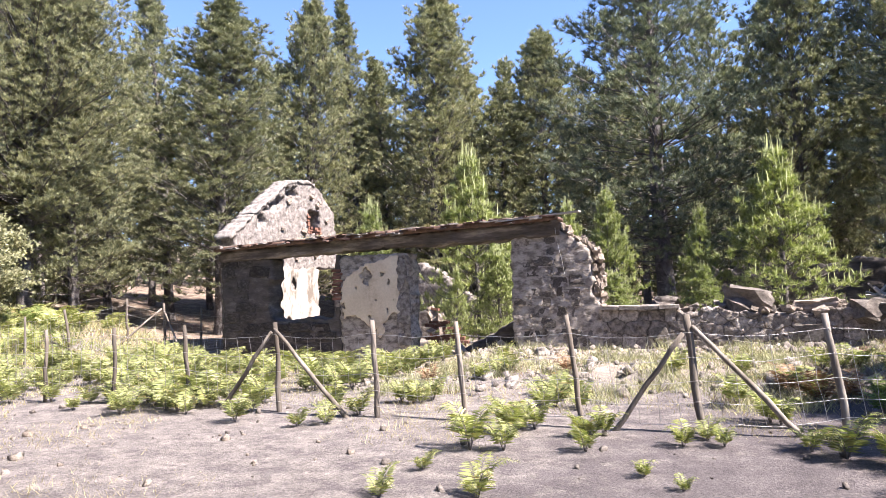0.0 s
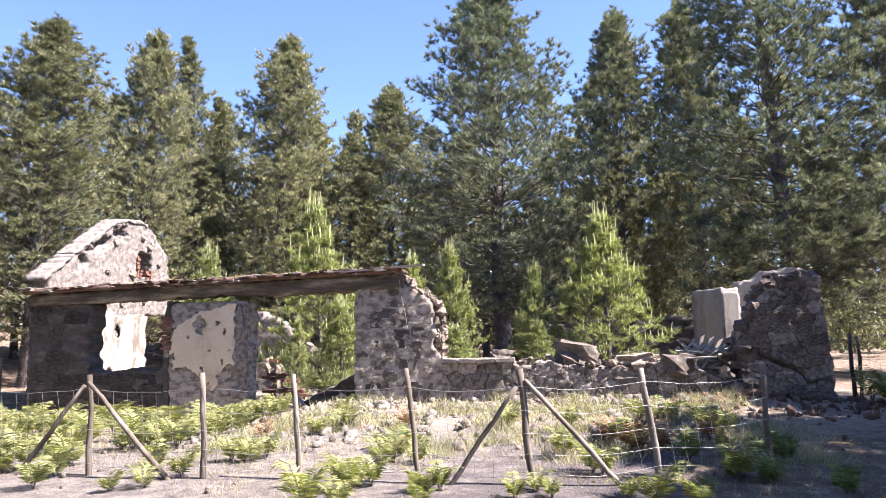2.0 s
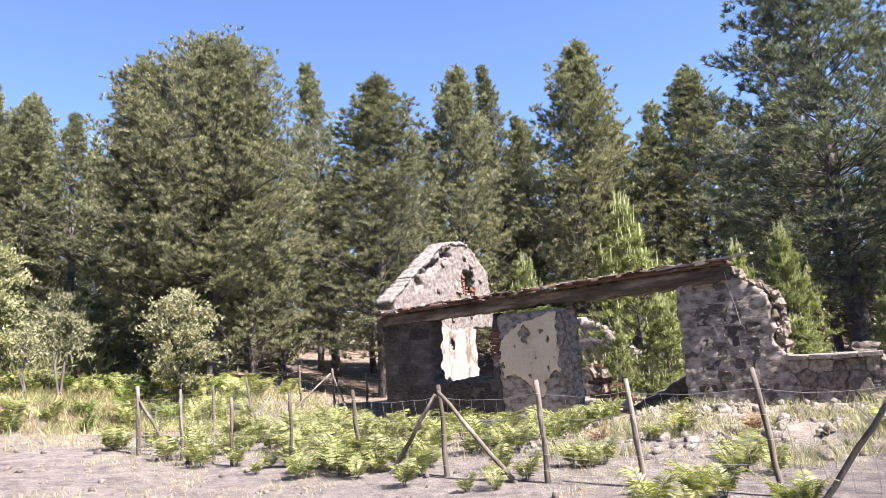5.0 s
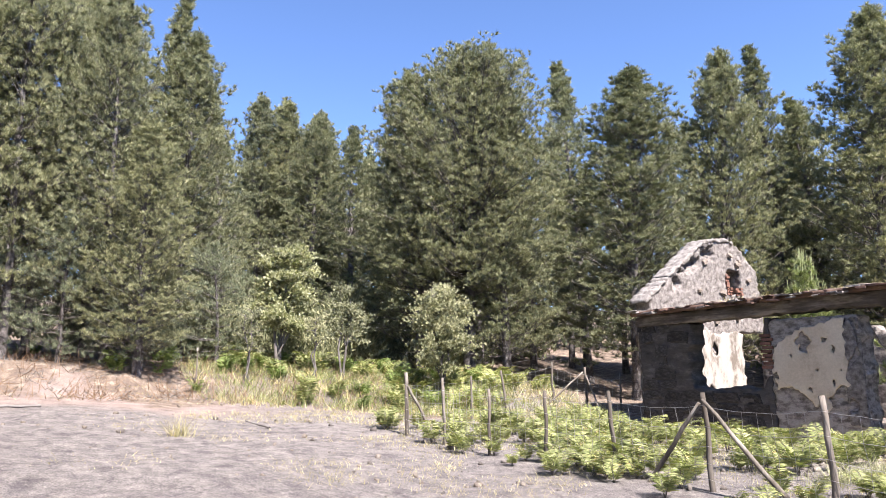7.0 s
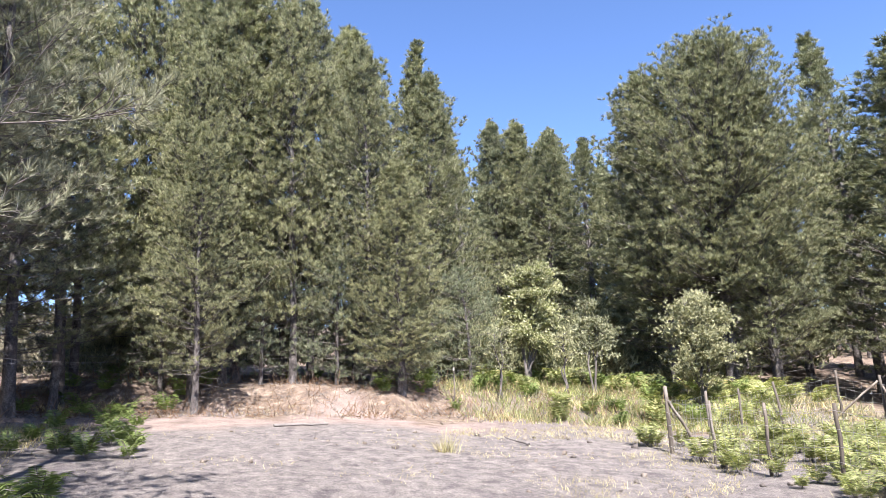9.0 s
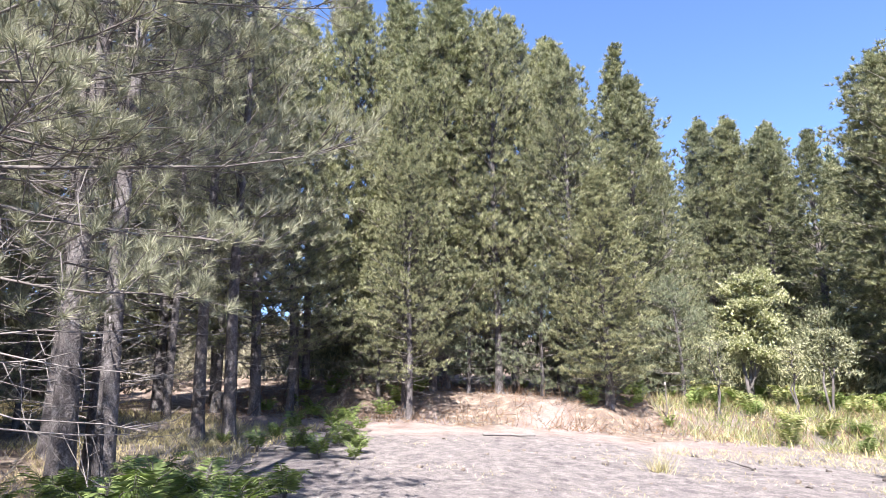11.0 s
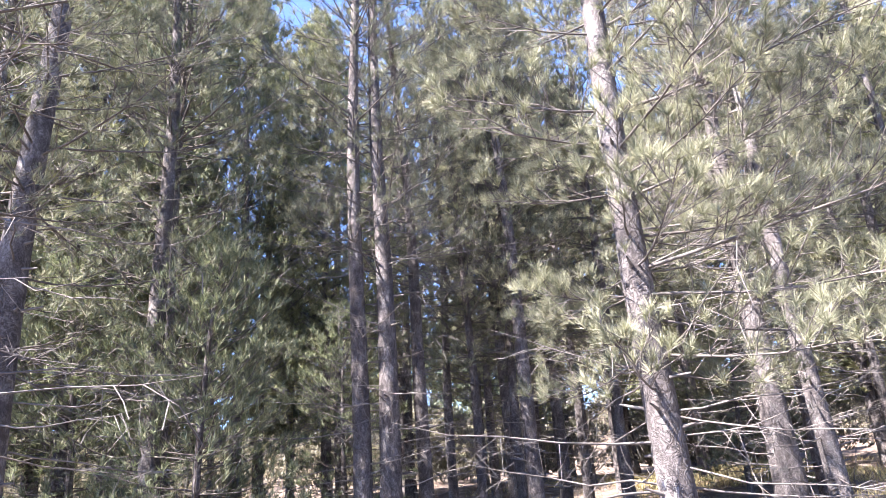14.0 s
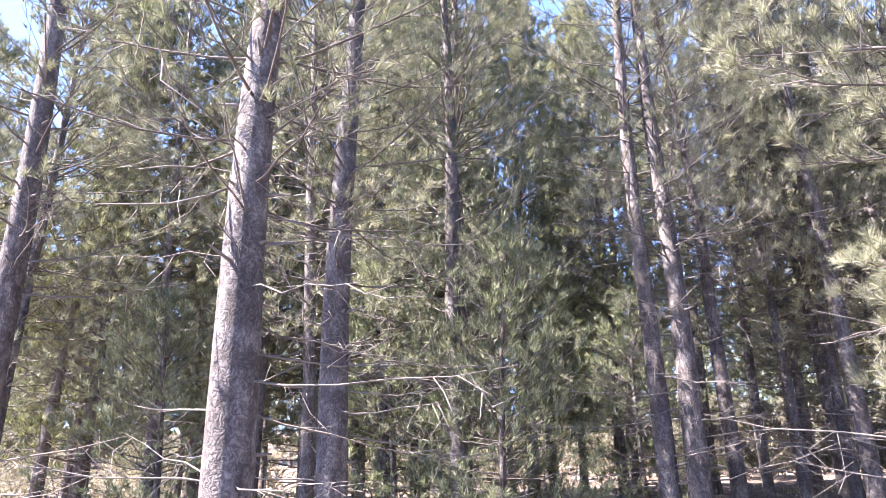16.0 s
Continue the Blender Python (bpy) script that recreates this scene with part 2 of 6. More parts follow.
def bedded_stone(name, wide, high):
    """Irregular stones in mortar: each its own tone, with narrow dark cracks between."""
    m, n, l, b = material(name, 0.95)
    tc, mp, wob, nz = n.new("ShaderNodeTexCoord"), n.new("ShaderNodeMapping"), n.new("ShaderNodeVectorMath"), n.new("ShaderNodeTexNoise")
    nz.inputs["Scale"].default_value, nz.inputs["Detail"].default_value = 5.0, 6
    wob.operation, wob.inputs[1].default_value = "MULTIPLY_ADD", (0.16, 0.16, 0.16)
    mp.inputs["Scale"].default_value = (1 / wide, 1 / wide, 1 / high)
    l.new(tc.outputs["Object"], nz.inputs[0])
    l.new(nz.outputs["Color"], wob.inputs[0])
    l.new(tc.outputs["Object"], wob.inputs[2])
    l.new(wob.outputs[0], mp.inputs[0])
    cell, edge = n.new("ShaderNodeTexVoronoi"), n.new("ShaderNodeTexVoronoi")
    edge.feature = "DISTANCE_TO_EDGE"
    for v in (cell, edge):
        v.inputs["Scale"].default_value = 1.0
        l.new(mp.outputs[0], v.inputs[0])
    own = n.new("ShaderNodeSeparateColor")
    l.new(cell.outputs["Color"], own.inputs[0])
    tone = ramp(n, l, own.outputs[0], [(0.0, (0.16, 0.14, 0.13)), (0.55, (0.26, 0.232, 0.216)), (1.0, (0.38, 0.345, 0.325))])
    grain = noise_at(n, l, 11, 9, 0.75)
    col = blend(n, l, 0.9, tone, ramp(n, l, grain, [(0.36, (0.32, 0.31, 0.31)), (0.5, (1.0, 1.0, 1.0)), (0.62, (1.6, 1.57, 1.53))]), "MULTIPLY")
    crack = ramp(n, l, edge.outputs["Distance"], [(0.0, (0.42, 0.41, 0.40)), (0.03, (0.8, 0.79, 0.78)), (0.06, (1.0, 1.0, 1.0))])
    l.new(blend(n, l, 1.0, col, crack, "MULTIPLY"), b.inputs["Base Color"])
    bump(n, l, blend(n, l, 1.0, crack, grain, "MULTIPLY"), 1.0, 0.06, b)
    return m


BEDDED = bedded_stone("bedded_rubble_stone", 0.40, 0.26)
GREY_PLASTER = mottled("smooth_grey_plaster", [(0.3, (0.22, 0.20, 0.19)), (0.5, (0.31, 0.288, 0.275)), (0.75, (0.40, 0.378, 0.362))], 2.2, 30, lift=0.3, deep=0.01)
CREAM_PLASTER = mottled("cream_plaster", [(0.3, (0.40, 0.32, 0.24)), (0.45, (0.62, 0.52, 0.40)), (0.8, (0.74, 0.65, 0.52))], 1.8, 20, lift=0.3, deep=0.01)
WHITE_PLASTER = mottled("white_plaster", [(0.40, (0.16, 0.135, 0.115)), (0.48, (0.33, 0.305, 0.28)), (0.75, (0.44, 0.42, 0.395))], 2.2, 24, lift=0.3, deep=0.01, stretch=(1, 3, 0.5))
LINTEL = mottled("weathered_concrete", [(0.36, (0.06, 0.05, 0.043)), (0.5, (0.125, 0.103, 0.088)), (0.62, (0.29, 0.25, 0.215))], 2.6, 30, lift=0.7, deep=0.02, stretch=(0.35, 1, 2))
BRICK = mottled("red_brick", [(0.3, (0.16, 0.075, 0.055)), (0.6, (0.27, 0.14, 0.105)), (0.8, (0.42, 0.29, 0.245))], 9.0, 60, pieces=0.45)
TILE = mottled("lichened_roof_tile", [(0.3, (0.07, 0.042, 0.036)), (0.5, (0.135, 0.08, 0.068)), (0.75, (0.27, 0.215, 0.19))], 6.0, 40, pieces=0.4)
PLANK = mottled("grey_broken_plank", [(0.3, (0.28, 0.25, 0.22)), (0.6, (0.48, 0.45, 0.41)), (0.8, (0.62, 0.59, 0.55))], 3.0, 40, stretch=(0.2, 1, 1), pieces=0.4)
EARTH = mottled("red_brown_rubble", [(0.3, (0.10, 0.06, 0.045)), (0.6, (0.22, 0.14, 0.11)), (0.8, (0.34, 0.25, 0.21))], 4.0, 30, lift=0.8, deep=0.03, pieces=0.4)

# ---------- helpers for building ----------
def part(name, bm, mat, parent, label=""):
    me = bpy.data.meshes.new(name)
    bm.to_mesh(me)
    bm.free()
    me.materials.append(mat)
    ob = new(name, me)
    ob.parent = parent
    if label:
        ob["label"] = label
    return ob


def raw_mesh(name, verts, faces, mat, smooth=False):
    """A mesh from arrays; faces all have the same number of corners."""
    verts, faces = np.asarray(verts, np.float32), np.asarray(faces, np.int32)
    me = bpy.data.meshes.new(name)
    me.vertices.add(len(verts))
    me.vertices.foreach_set("co", verts.ravel())
    k = faces.shape[1]
    me.loops.add(faces.size)
    me.loops.foreach_set("vertex_index", faces.ravel())
    me.polygons.add(len(faces))
    me.polygons.foreach_set("loop_start", np.arange(0, faces.size, k, dtype=np.int32))
    me.polygons.foreach_set("loop_total", np.full(len(faces), k, np.int32))
    if smooth:
        me.polygons.foreach_set("use_smooth", np.ones(len(faces), bool))
    me.update(calc_edges=True)
    me.materials.append(mat)
    return me


def piece(name, me, parent, m=None, label=""):
    ob = new(name, me)
    ob.parent = parent
    if m is not None:
        ob.matrix_basis = m
    if label:
        ob["label"] = label
    return ob


def base(name, x, y, z, label, category, group="", turn=0):
    e = new(name)
    e.empty_display_size = 0.2
    e.matrix_basis = pose(x, y, z, 0, 0, turn)
    return tagged(e, label, category, group)


def ease(v, a, b):
    k = min(1.0, max(0.0, (v - a) / (b - a)))
    return k * k * (3 - 2 * k)


# ---------- ground ----------
def bank(x, y):
    """How far a place lies up the low earth bank that rings the clearing on the -x side, 0 to 1."""
    d, az = math.hypot(x, y), math.degrees(math.atan2(-x, y))
    round_it = ease(az, 40, 52) * (1 - ease(az, 104, 116))
    edge = 19.0 + 0.7 * math.sin(az * 0.35) + 0.4 * math.sin(az * 0.9 + 1) + 1.6 * ease(az, 92, 106)
    return round_it * ease(d, edge, edge + 2.6)


def ground_z(x, y):
    u = -0.707 * x - 0.707 * y
    z = 0.09 * (max(0.0, min(u, 20) - 2)) + 0.03 * max(0.0, min(u, 60) - 20)
    z += 0.65 * bank(x, y)
    d = math.hypot(x, y)
    z += 0.10 * max(0.0, min(d, 120) - 30) * ease(-0.5 * x - 0.2 * y + 0.3 * d, 0, 20)
    # the ruin stands on its own fallen stone: a low swell along its front and inside it
    z += (0.08 - 0.26 * (1 - ease(x, -6.4, -4.2))) * ease(y, 9.8, 13.0) * (1 - ease(y, 22, 27)) * ease(x, -13.5, -10.5) * (1 - ease(x, 5.5, 8.0))
    z += 0.10 * ease(y, 12.2, 13.4) * (1 - ease(y, 14, 16)) * ease(x, 2.2, 3.4) * (1 - ease(x, 4.6, 6.5))
    heap = ease(y, 11.6, 13.5) * (1 - ease(y, 13.9, 15.0)) * ease(x, -6.8, -5.5) * (1 - ease(x, 3.6, 5.0))
    if heap:
        z += heap * (0.02 + 0.06 * ease(x, -6.5, -4.5) + 0.03 * ease(x, -1.6, 0.2) + 0.06 * noise.noise((x * 1.7, y * 1.7, 6.0)) + 0.07 * noise.noise((x * 4.1, y * 4.1, 2.0)))
    z += 0.16 * ease(y, 8.6, 10.2) * (1 - ease(y, 11.6, 13.2)) * ease(x, -4.6, -3.0) * (1 - ease(x, 2.0, 3.2)) * (0.6 + noise.noise((x * 1.1, y * 1.1, 3.0)) + 0.5 * noise.noise((x * 3.1, y * 3.1, 5.0)))
    rough = 0.022 + 0.06 * ease(math.hypot(x, y), 14, 24)
    z += rough * noise.noise((x * 0.55, y * 0.55, 0.3)) + 0.008 * noise.noise((x * 1.9, y * 1.9, 4.1)) + 0.004 * noise.noise((x * 6, y * 6, 9.0))
    return z


def grown_steps(fine, reach, step, ratio):
    out = [i * step for i in range(int(fine / step) + 1)]
    while out[-1] < reach:
        step *= ratio
        out.append(out[-1] + step)
    return out


def make_ground():
    half = grown_steps(24, 1600, 0.24, 1.25)
    axis = [-v for v in half[:0:-1]] + half
    n = len(axis)
    verts = [(x, y, ground_z(x, y)) for y in axis for x in axis]
    i = np.arange(n * n).reshape(n, n)
    faces = np.stack([i[:-1, :-1], i[:-1, 1:], i[1:, 1:], i[1:, :-1]], -1).reshape(-1, 4)
    me = raw_mesh("ground", verts, faces, GROUND, True)
    cover = me.color_attributes.new("cover", "FLOAT_COLOR", "POINT")
    rows = np.zeros((n * n, 4), np.float32)
    for k, (x, y, z) in enumerate(verts):
        d, az = math.hypot(x, y), math.degrees(math.atan2(-x, y))
        w = 0.5 * noise.noise((x * 0.35, y * 0.35, 7.0)) + 0.3 * noise.noise((x * 1.3, y * 1.3, 2.0))
        soil = ease(d + 3 * w, 15.0, 17.0) * ease(az, 66, 78) * (1 - ease(az, 112, 122))
        wood = 0.95 * ease(d + 5.5 * w + 1.2 * math.sin(az * 0.55 + 2.0), 18.0, 19.6) * ease(az, 24, 34) + ease(az + 8 * w, 112, 124) * ease(d + 2 * w, 6.5, 8.5)
        # right foreground: dark needle litter that also paints in the trees' shade
        wood += ease(y + 2 * w, 19, 22) + ease(x - 0.12 * (y - 7) + 0.8 * w, 0.9, 1.9) * ease(y, 5.6, 6.8) * (1 - ease(y, 13, 15)) + ease(x + y * 0.2 + 2 * w, 8, 10.5) + ease(-y + w, 3.5, 5.5) * ease(x, -4, -1)
        stones = ease(y + 0.8 * w, 9.6, 11.4) * (1 - ease(y, 18, 21)) * ease(x + w, -12.5, -10.5) * (1 - ease(x + w, 5.6, 7.0))
        crust = -0.015 + 0.04 * ease(-x + 0.4 * y, 2.5, 6.5) - 0.08 * ease(x - 0.3 * y, -4.0, -1.5)
        rows[k] = soil, min(1, wood), min(1, stones) * 0.9, crust
    cover.data.foreach_set("color", rows.ravel())
    return tagged(new("ground", me), "grey volcanic ash and pale crust clearing with pink soil bank", "ground", kind="structure")


make_ground()

# ---------- trees ----------
def tube(points, radii, sides):
    """Vertices and four-cornered faces of a tapering tube along points."""
    p = np.asarray(points, float)
    r = np.asarray(radii, float)
    d = np.gradient(p, axis=0)
    d /= np.linalg.norm(d, axis=1)[:, None] + 1e-9
    ref = np.where(np.abs(d[:, 2:3]) > 0.9, [[1.0, 0, 0]], [[0, 0, 1.0]])
    a = np.cross(d, ref)
    a /= np.linalg.norm(a, axis=1)[:, None] + 1e-9
    b = np.cross(d, a)
    t = np.arange(sides) * 2 * np.pi / sides
    ring = a[:, None] * np.cos(t)[None, :, None] + b[:, None] * np.sin(t)[None, :, None]
    v = (p[:, None] + ring * r[:, None, None]).reshape(-1, 3)
    i = np.arange(len(p) * sides).reshape(len(p), sides)
    j = np.roll(i, -1, 1)
    f = np.stack([i[:-1], j[:-1], j[1:], i[1:]], -1).reshape(-1, 4)
    return v, f


class Limbs:
    """Gathers tubes into one mesh."""
    def __init__(self):
        self.v, self.f, self.n = [], [], 0

    def add(self, points, radii, sides=4):
        v, f = tube(points, radii, sides)
        self.v.append(v)
        self.f.append(f + self.n)
        self.n += len(v)

    def mesh(self, name, mat, smooth=True):
        return raw_mesh(name, np.concatenate(self.v), np.concatenate(self.f), mat, smooth)


def needles(places, ways, rng, count, length, width, spread=(0.2, 1.3)):
    """Tufts of thin needle blades: at each place, count blades fan out about the twig's way."""
    p, d = np.repeat(np.asarray(places), count, 0), np.repeat(np.asarray(ways), count, 0)
    k = len(p)
    q = rng.normal(size=(k, 3))
    q -= (q * d).sum(1)[:, None] * d
    q /= np.linalg.norm(q, axis=1)[:, None] + 1e-9
    th = rng.uniform(*spread, k)[:, None]
    way = d * np.cos(th) + q * np.sin(th)
    way[:, 2] += 0.18
    side = np.cross(way, rng.normal(size=(k, 3)))
    side /= np.linalg.norm(side, axis=1)[:, None] + 1e-9
    long = (length * rng.uniform(0.7, 1.15, k))[:, None]
    foot = p - d * (rng.uniform(0, 0.5, k)[:, None] * length)
    v = np.stack([foot - side * width * 0.5, foot + side * width * 0.5, foot + way * long], 1).reshape(-1, 3)
    return v, np.arange(3 * k).reshape(-1, 3)


def unit(v):
    return v / (np.linalg.norm(v) + 1e-9)


def prisms(starts, ends, r0, r1):
    """Thin three-sided twigs from starts to ends, all at once."""
    p, q = np.asarray(starts, float), np.asarray(ends, float)
    d = q - p
    d /= np.linalg.norm(d, axis=1)[:, None] + 1e-9
    a = np.cross(d, [0.31, 0.52, 0.79])
    a /= np.linalg.norm(a, axis=1)[:, None] + 1e-9
    b = np.cross(d, a)
    ring = [a * math.cos(t) + b * math.sin(t) for t in (0, 2.094, 4.189)]
    v = np.stack([p + k * r0 for k in ring] + [q + k * r1 for k in ring], 1).reshape(-1, 3)
    i = np.arange(len(p))[:, None, None] * 6 + np.array([[0, 1, 4, 3], [1, 2, 5, 4], [2, 0, 3, 5]])[None]
    return v, i.reshape(-1, 4)


def slivers(starts, ends, wide):
    """Twigs too far off to show their roundness: one thin blade each."""
    p, q = np.asarray(starts, float), np.asarray(ends, float)
    a = np.cross(q - p, [0.31, 0.52, 0.79])
    a *= wide / (np.linalg.norm(a, axis=1)[:, None] + 1e-9)
    v = np.stack([p - a, p + a, q], 1).reshape(-1, 3)
    return v, np.arange(len(v)).reshape(-1, 3)


def pine(name, height, crown_from, reach, girth, seed, label, blades=8, blade=(0.26, 0.034), step=0.42, whorl=5, mat=None, shape="cone",
         dead_from=None, bend=0.15, twig_gap=0.34, up=0.0, group="pines of the wood", category="pine tree", own_limbs=(), candles=0,
         fork=1, droop=-12.0, trunk_mat=None, thin=0.12, twig=1.0, fine=False, blunt=2.8, even=0.55):
    """A pine at the origin: trunk, branchwork and crown, and dead lower branches where it has them.
    own_limbs: limbs set one by one, as height on the trunk and the way to the tip."""
    rng = np.random.default_rng(seed)
    tree = base(name, 0, 0, 0, label, category, group)
    trunk, limbs, dead = Limbs(), Limbs(), Limbs()
    n = max(8, int(height / 0.7))
    hs = np.linspace(-0.25, height, n)
    lean = rng.normal(0, bend, 2)
    wave = rng.uniform(0, 6.28, 2)
    axis = np.stack([lean[0] * (hs / height) ** 2 * 2 + 0.03 * np.sin(hs * 0.8 + wave[0]), lean[1] * (hs / height) ** 2 * 2 + 0.03 * np.sin(hs * 0.7 + wave[1]), hs], 1)
    thick = girth * 0.5 * (1 - np.clip(hs / height, 0, 1)) ** 0.8 + 0.012 + girth * 0.2 * np.exp(-np.clip(hs, 0, 9) / 0.25) * (hs < 1.5)
    trunk.add(axis, thick, 14 if girth > 0.24 else 8)
    tufts, ways, t0, t1, dead0, dead1 = [], [], [], [], [], []

    def on_axis(h):
        return np.array([np.interp(h, hs, axis[:, 0]), np.interp(h, hs, axis[:, 1]), h])

    def limb(at, tip, t, length, curl):
        """One living limb with its twigs and tufts."""
        seg = 6 if fine else 3
        s = np.linspace(0, 1, seg)[:, None]
        out = unit((tip - at) * [1, 1, 0])
        cross = np.array([-out[1], out[0], 0])
        bow = curl * length * (s ** 2 - s)
        pts = at + (tip - at) * s + cross * (rng.normal(0, 0.10) * length) * (s ** 2 - s) + np.array([0, 0, 1.0]) * bow + rng.normal(0, 0.012 * length, (seg, 3)) * s
        limbs.add(pts, np.linspace(0.005 + (0.0045 if fine else 0.008) * length, 0.003, seg), 5 if fine else 3)
        first = 0.2 if length > 1.0 else 0.08
        m = max(1, int(length * (1 - first) / twig_gap))
        along = unit(pts[-1] - pts[0])
        w = np.minimum(1.0, first + (1 - first) * (np.arange(m + 1) + rng.uniform(0, 0.7, m + 1)) / (m + 0.6))
        for wi in w:
            k = min(seg - 2, int(wi * (seg - 1)))
            f = wi * (seg - 1) - k
            p = pts[k] * (1 - f) + pts[k + 1] * f
            for side in (-1, 1):
                if rng.random() < thin:
                    continue
                d = unit(along * rng.uniform(0.35, 1.0) + cross * (side * rng.uniform(0.35, 1.0)) + np.array([0, 0, rng.uniform(-0.15, 1.0)]))
                tl = min(0.8, (0.18 + 0.36 * length * (1.1 - wi)) * rng.uniform(0.6, 1.25)) * twig
                q = p + d * tl
                t0.append(p)
                t1.append(q)
                tufts.append(q)
                ways.append(unit(d + [0, 0, 0.8]))
                for _ in range(int(fork)):
                    e = unit(d + rng.normal(0, 0.5, 3) + [0, 0, 0.15])
                    o = p + d * tl * rng.uniform(0.35, 0.8)
                    r = o + e * tl * rng.uniform(0.3, 0.6)
                    t0.append(o)
                    t1.append(r)
                    tufts.append(r)
                    ways.append(unit(e + [0, 0, 0.85]))
        tufts.append(pts[-1])
        ways.append(unit(along + [0, 0, 0.3]))

    h = crown_from
    turn = rng.uniform(0, 6.28)
    while h < height - 0.1:
        t = (h - crown_from) / (height - crown_from)
        if shape == "cone":
            far = reach * (1 - t ** blunt) ** 0.72 * (0.78 + 0.22 * min(1, t / 0.15))
        elif shape == "round":
            far = reach * math.sqrt(max(0.02, 1 - (max(0, t - 0.35) / 0.66) ** 2)) * (0.75 + 0.25 * min(1, t / 0.3))
        else:
            far = reach * (1 - t) ** 0.6 * (0.55 + 0.45 * min(1, t / 0.35))
        k = max(3, int(round(whorl * (0.65 + 0.7 * rng.random()))))
        turn += rng.uniform(0.3, 1.2)
        for j in range(k):
            a = turn + j * 6.283 / k + rng.normal(0, 0.25)
            length = max(0.2, far * rng.uniform(even, 1.1))
            rise = radians(-droop + 50 * t ** 1.2 + up + rng.normal(0, 9))
            at = on_axis(max(0.2, h + rng.uniform(-0.35, 0.35)))
            tip = at + length * np.array([math.cos(a) * math.cos(rise), math.sin(a) * math.cos(rise), math.sin(rise)])
            limb(at, tip, t, length, 0.28 * (1.1 - t))
        h += step * (1 - 0.35 * t) * rng.uniform(0.8, 1.2)
    for z, dx, dy, dz in own_limbs:
        at = on_axis(z)
        limb(at, at + [dx, dy, dz], 0.1, math.sqrt(dx * dx + dy * dy + dz * dz), 0.12)
    tufts.append(on_axis(height))
    ways.append(np.array([0, 0, 1.0]))
    if fine:                                               # snapped stubs and knots down the trunk
        for _ in range(26):
            a, z = rng.uniform(0, 6.28), rng.uniform(0.5, crown_from + 2.5)
            out = np.array([math.cos(a), math.sin(a), rng.uniform(-0.2, 0.35)])
            r = float(np.interp(z, hs, thick))
            at = on_axis(z) + out * r * 0.7
            dead.add([at, at + out * 0.05, at + out * rng.uniform(0.08, 0.28)], [0.028, 0.016, 0.008], 5)
    if dead_from is not None:
        h = dead_from
        while h < crown_from + 0.8:
            for j in range(rng.integers(1, 4)):
                a = rng.uniform(0, 6.28)
                length = reach * rng.uniform(0.3, 0.95)
                out = np.array([math.cos(a), math.sin(a), 0])
                s = np.linspace(0, 1, 6)
                drop = rng.uniform(-0.35, 0.18)
                pts = on_axis(h) + out * (length * s)[:, None] + np.cross(out, [0, 0, 1]) * (rng.normal(0, 0.1) * length * s ** 2)[:, None]
                pts[:, 2] += length * drop * s + 0.12 * length * s ** 2 + rng.normal(0, 0.02, 6)
                dead.add(pts, np.linspace(0.005 + 0.003 * length, 0.002, 6), 4 if fine else 3)
                for _ in range(int(length * 4.5)):
                    w = rng.uniform(0.25, 0.97) * 5
                    k = min(4, int(w))
                    p = pts[k] + (pts[k + 1] - pts[k]) * (w - k)
                    d = unit(out * rng.uniform(0.2, 1) + rng.normal(0, 0.55, 3) + [0, 0, -0.2])
                    q = p + d * rng.uniform(0.15, 0.35)
                    e = q + unit(d + rng.normal(0, 0.6, 3)) * rng.uniform(0.1, 0.3)
                    dead0 += [p, q]
                    dead1 += [q, e]
            h += rng.uniform(0.15, 0.36)
    piece("trunk", trunk.mesh("trunk", trunk_mat or BARK), tree)
    tagged(piece("branchwork", limbs.mesh("branchwork", TWIG), tree), kind="stuff")
    if fine:
        v, f = prisms(t0, t1, 0.005, 0.0025)
    else:
        v, f = slivers(t0, t1, 0.006)
    tagged(piece("twigwork", raw_mesh("twigwork", v, f, TWIG), tree), kind="stuff")
    if dead.n:
        tagged(piece("dead_branchwork", dead.mesh("dead_branchwork", DEADWOOD), tree, label="bare silver dead lower branches"), kind="stuff")
        v, f = prisms(dead0, dead1, 0.004, 0.002) if fine else slivers(dead0, dead1, 0.005)
        tagged(piece("dead_twigwork", raw_mesh("dead_twigwork", v, f, DEADWOOD), tree), kind="stuff")
    v, f = needles(tufts, ways, rng, blades, *blade)
    piece("crown", raw_mesh("crown", v, f, mat or NEEDLE), tree)
    if candles:
        pick = rng.permutation(len(tufts))[: int(len(tufts) * candles)]
        foot = np.asarray(tufts)[pick]
        tip = foot + np.stack([rng.normal(0, 0.02, len(pick)), rng.normal(0, 0.02, len(pick)), rng.uniform(0.12, 0.30, len(pick)) * (1 + 0.9 * np.clip((foot[:, 2] / height - 0.55) / 0.45, 0, 1))], 1)
        v, f = prisms(foot, tip, 0.009, 0.005)
        tagged(piece("new_growth", raw_mesh("new_growth", v, f, CANDLE), tree, label="pale upright new shoots"), kind="stuff")
    return tree


def put(tree, x, y, turn, size=1.0, wide=1.0, lean=(0, 0), sink=0.05):
    own = tree.scale
    return copy_thing(tree, pose(x, y, ground_z(x, y) - sink, lean[0], lean[1], turn) @ Matrix.Diagonal((size * wide / own[0], size * wide / own[1], size / own[2], 1)))


def settle(tree, x, y, turn, size=1.0, wide=1.0, lean=(0, 0), sink=0.05):
    """Sets the first of a kind itself."""
    tree.matrix_basis = pose(x, y, ground_z(x, y) - sink, lean[0], lean[1], turn) @ Matrix.Diagonal((size * wide, size * wide, size, 1))


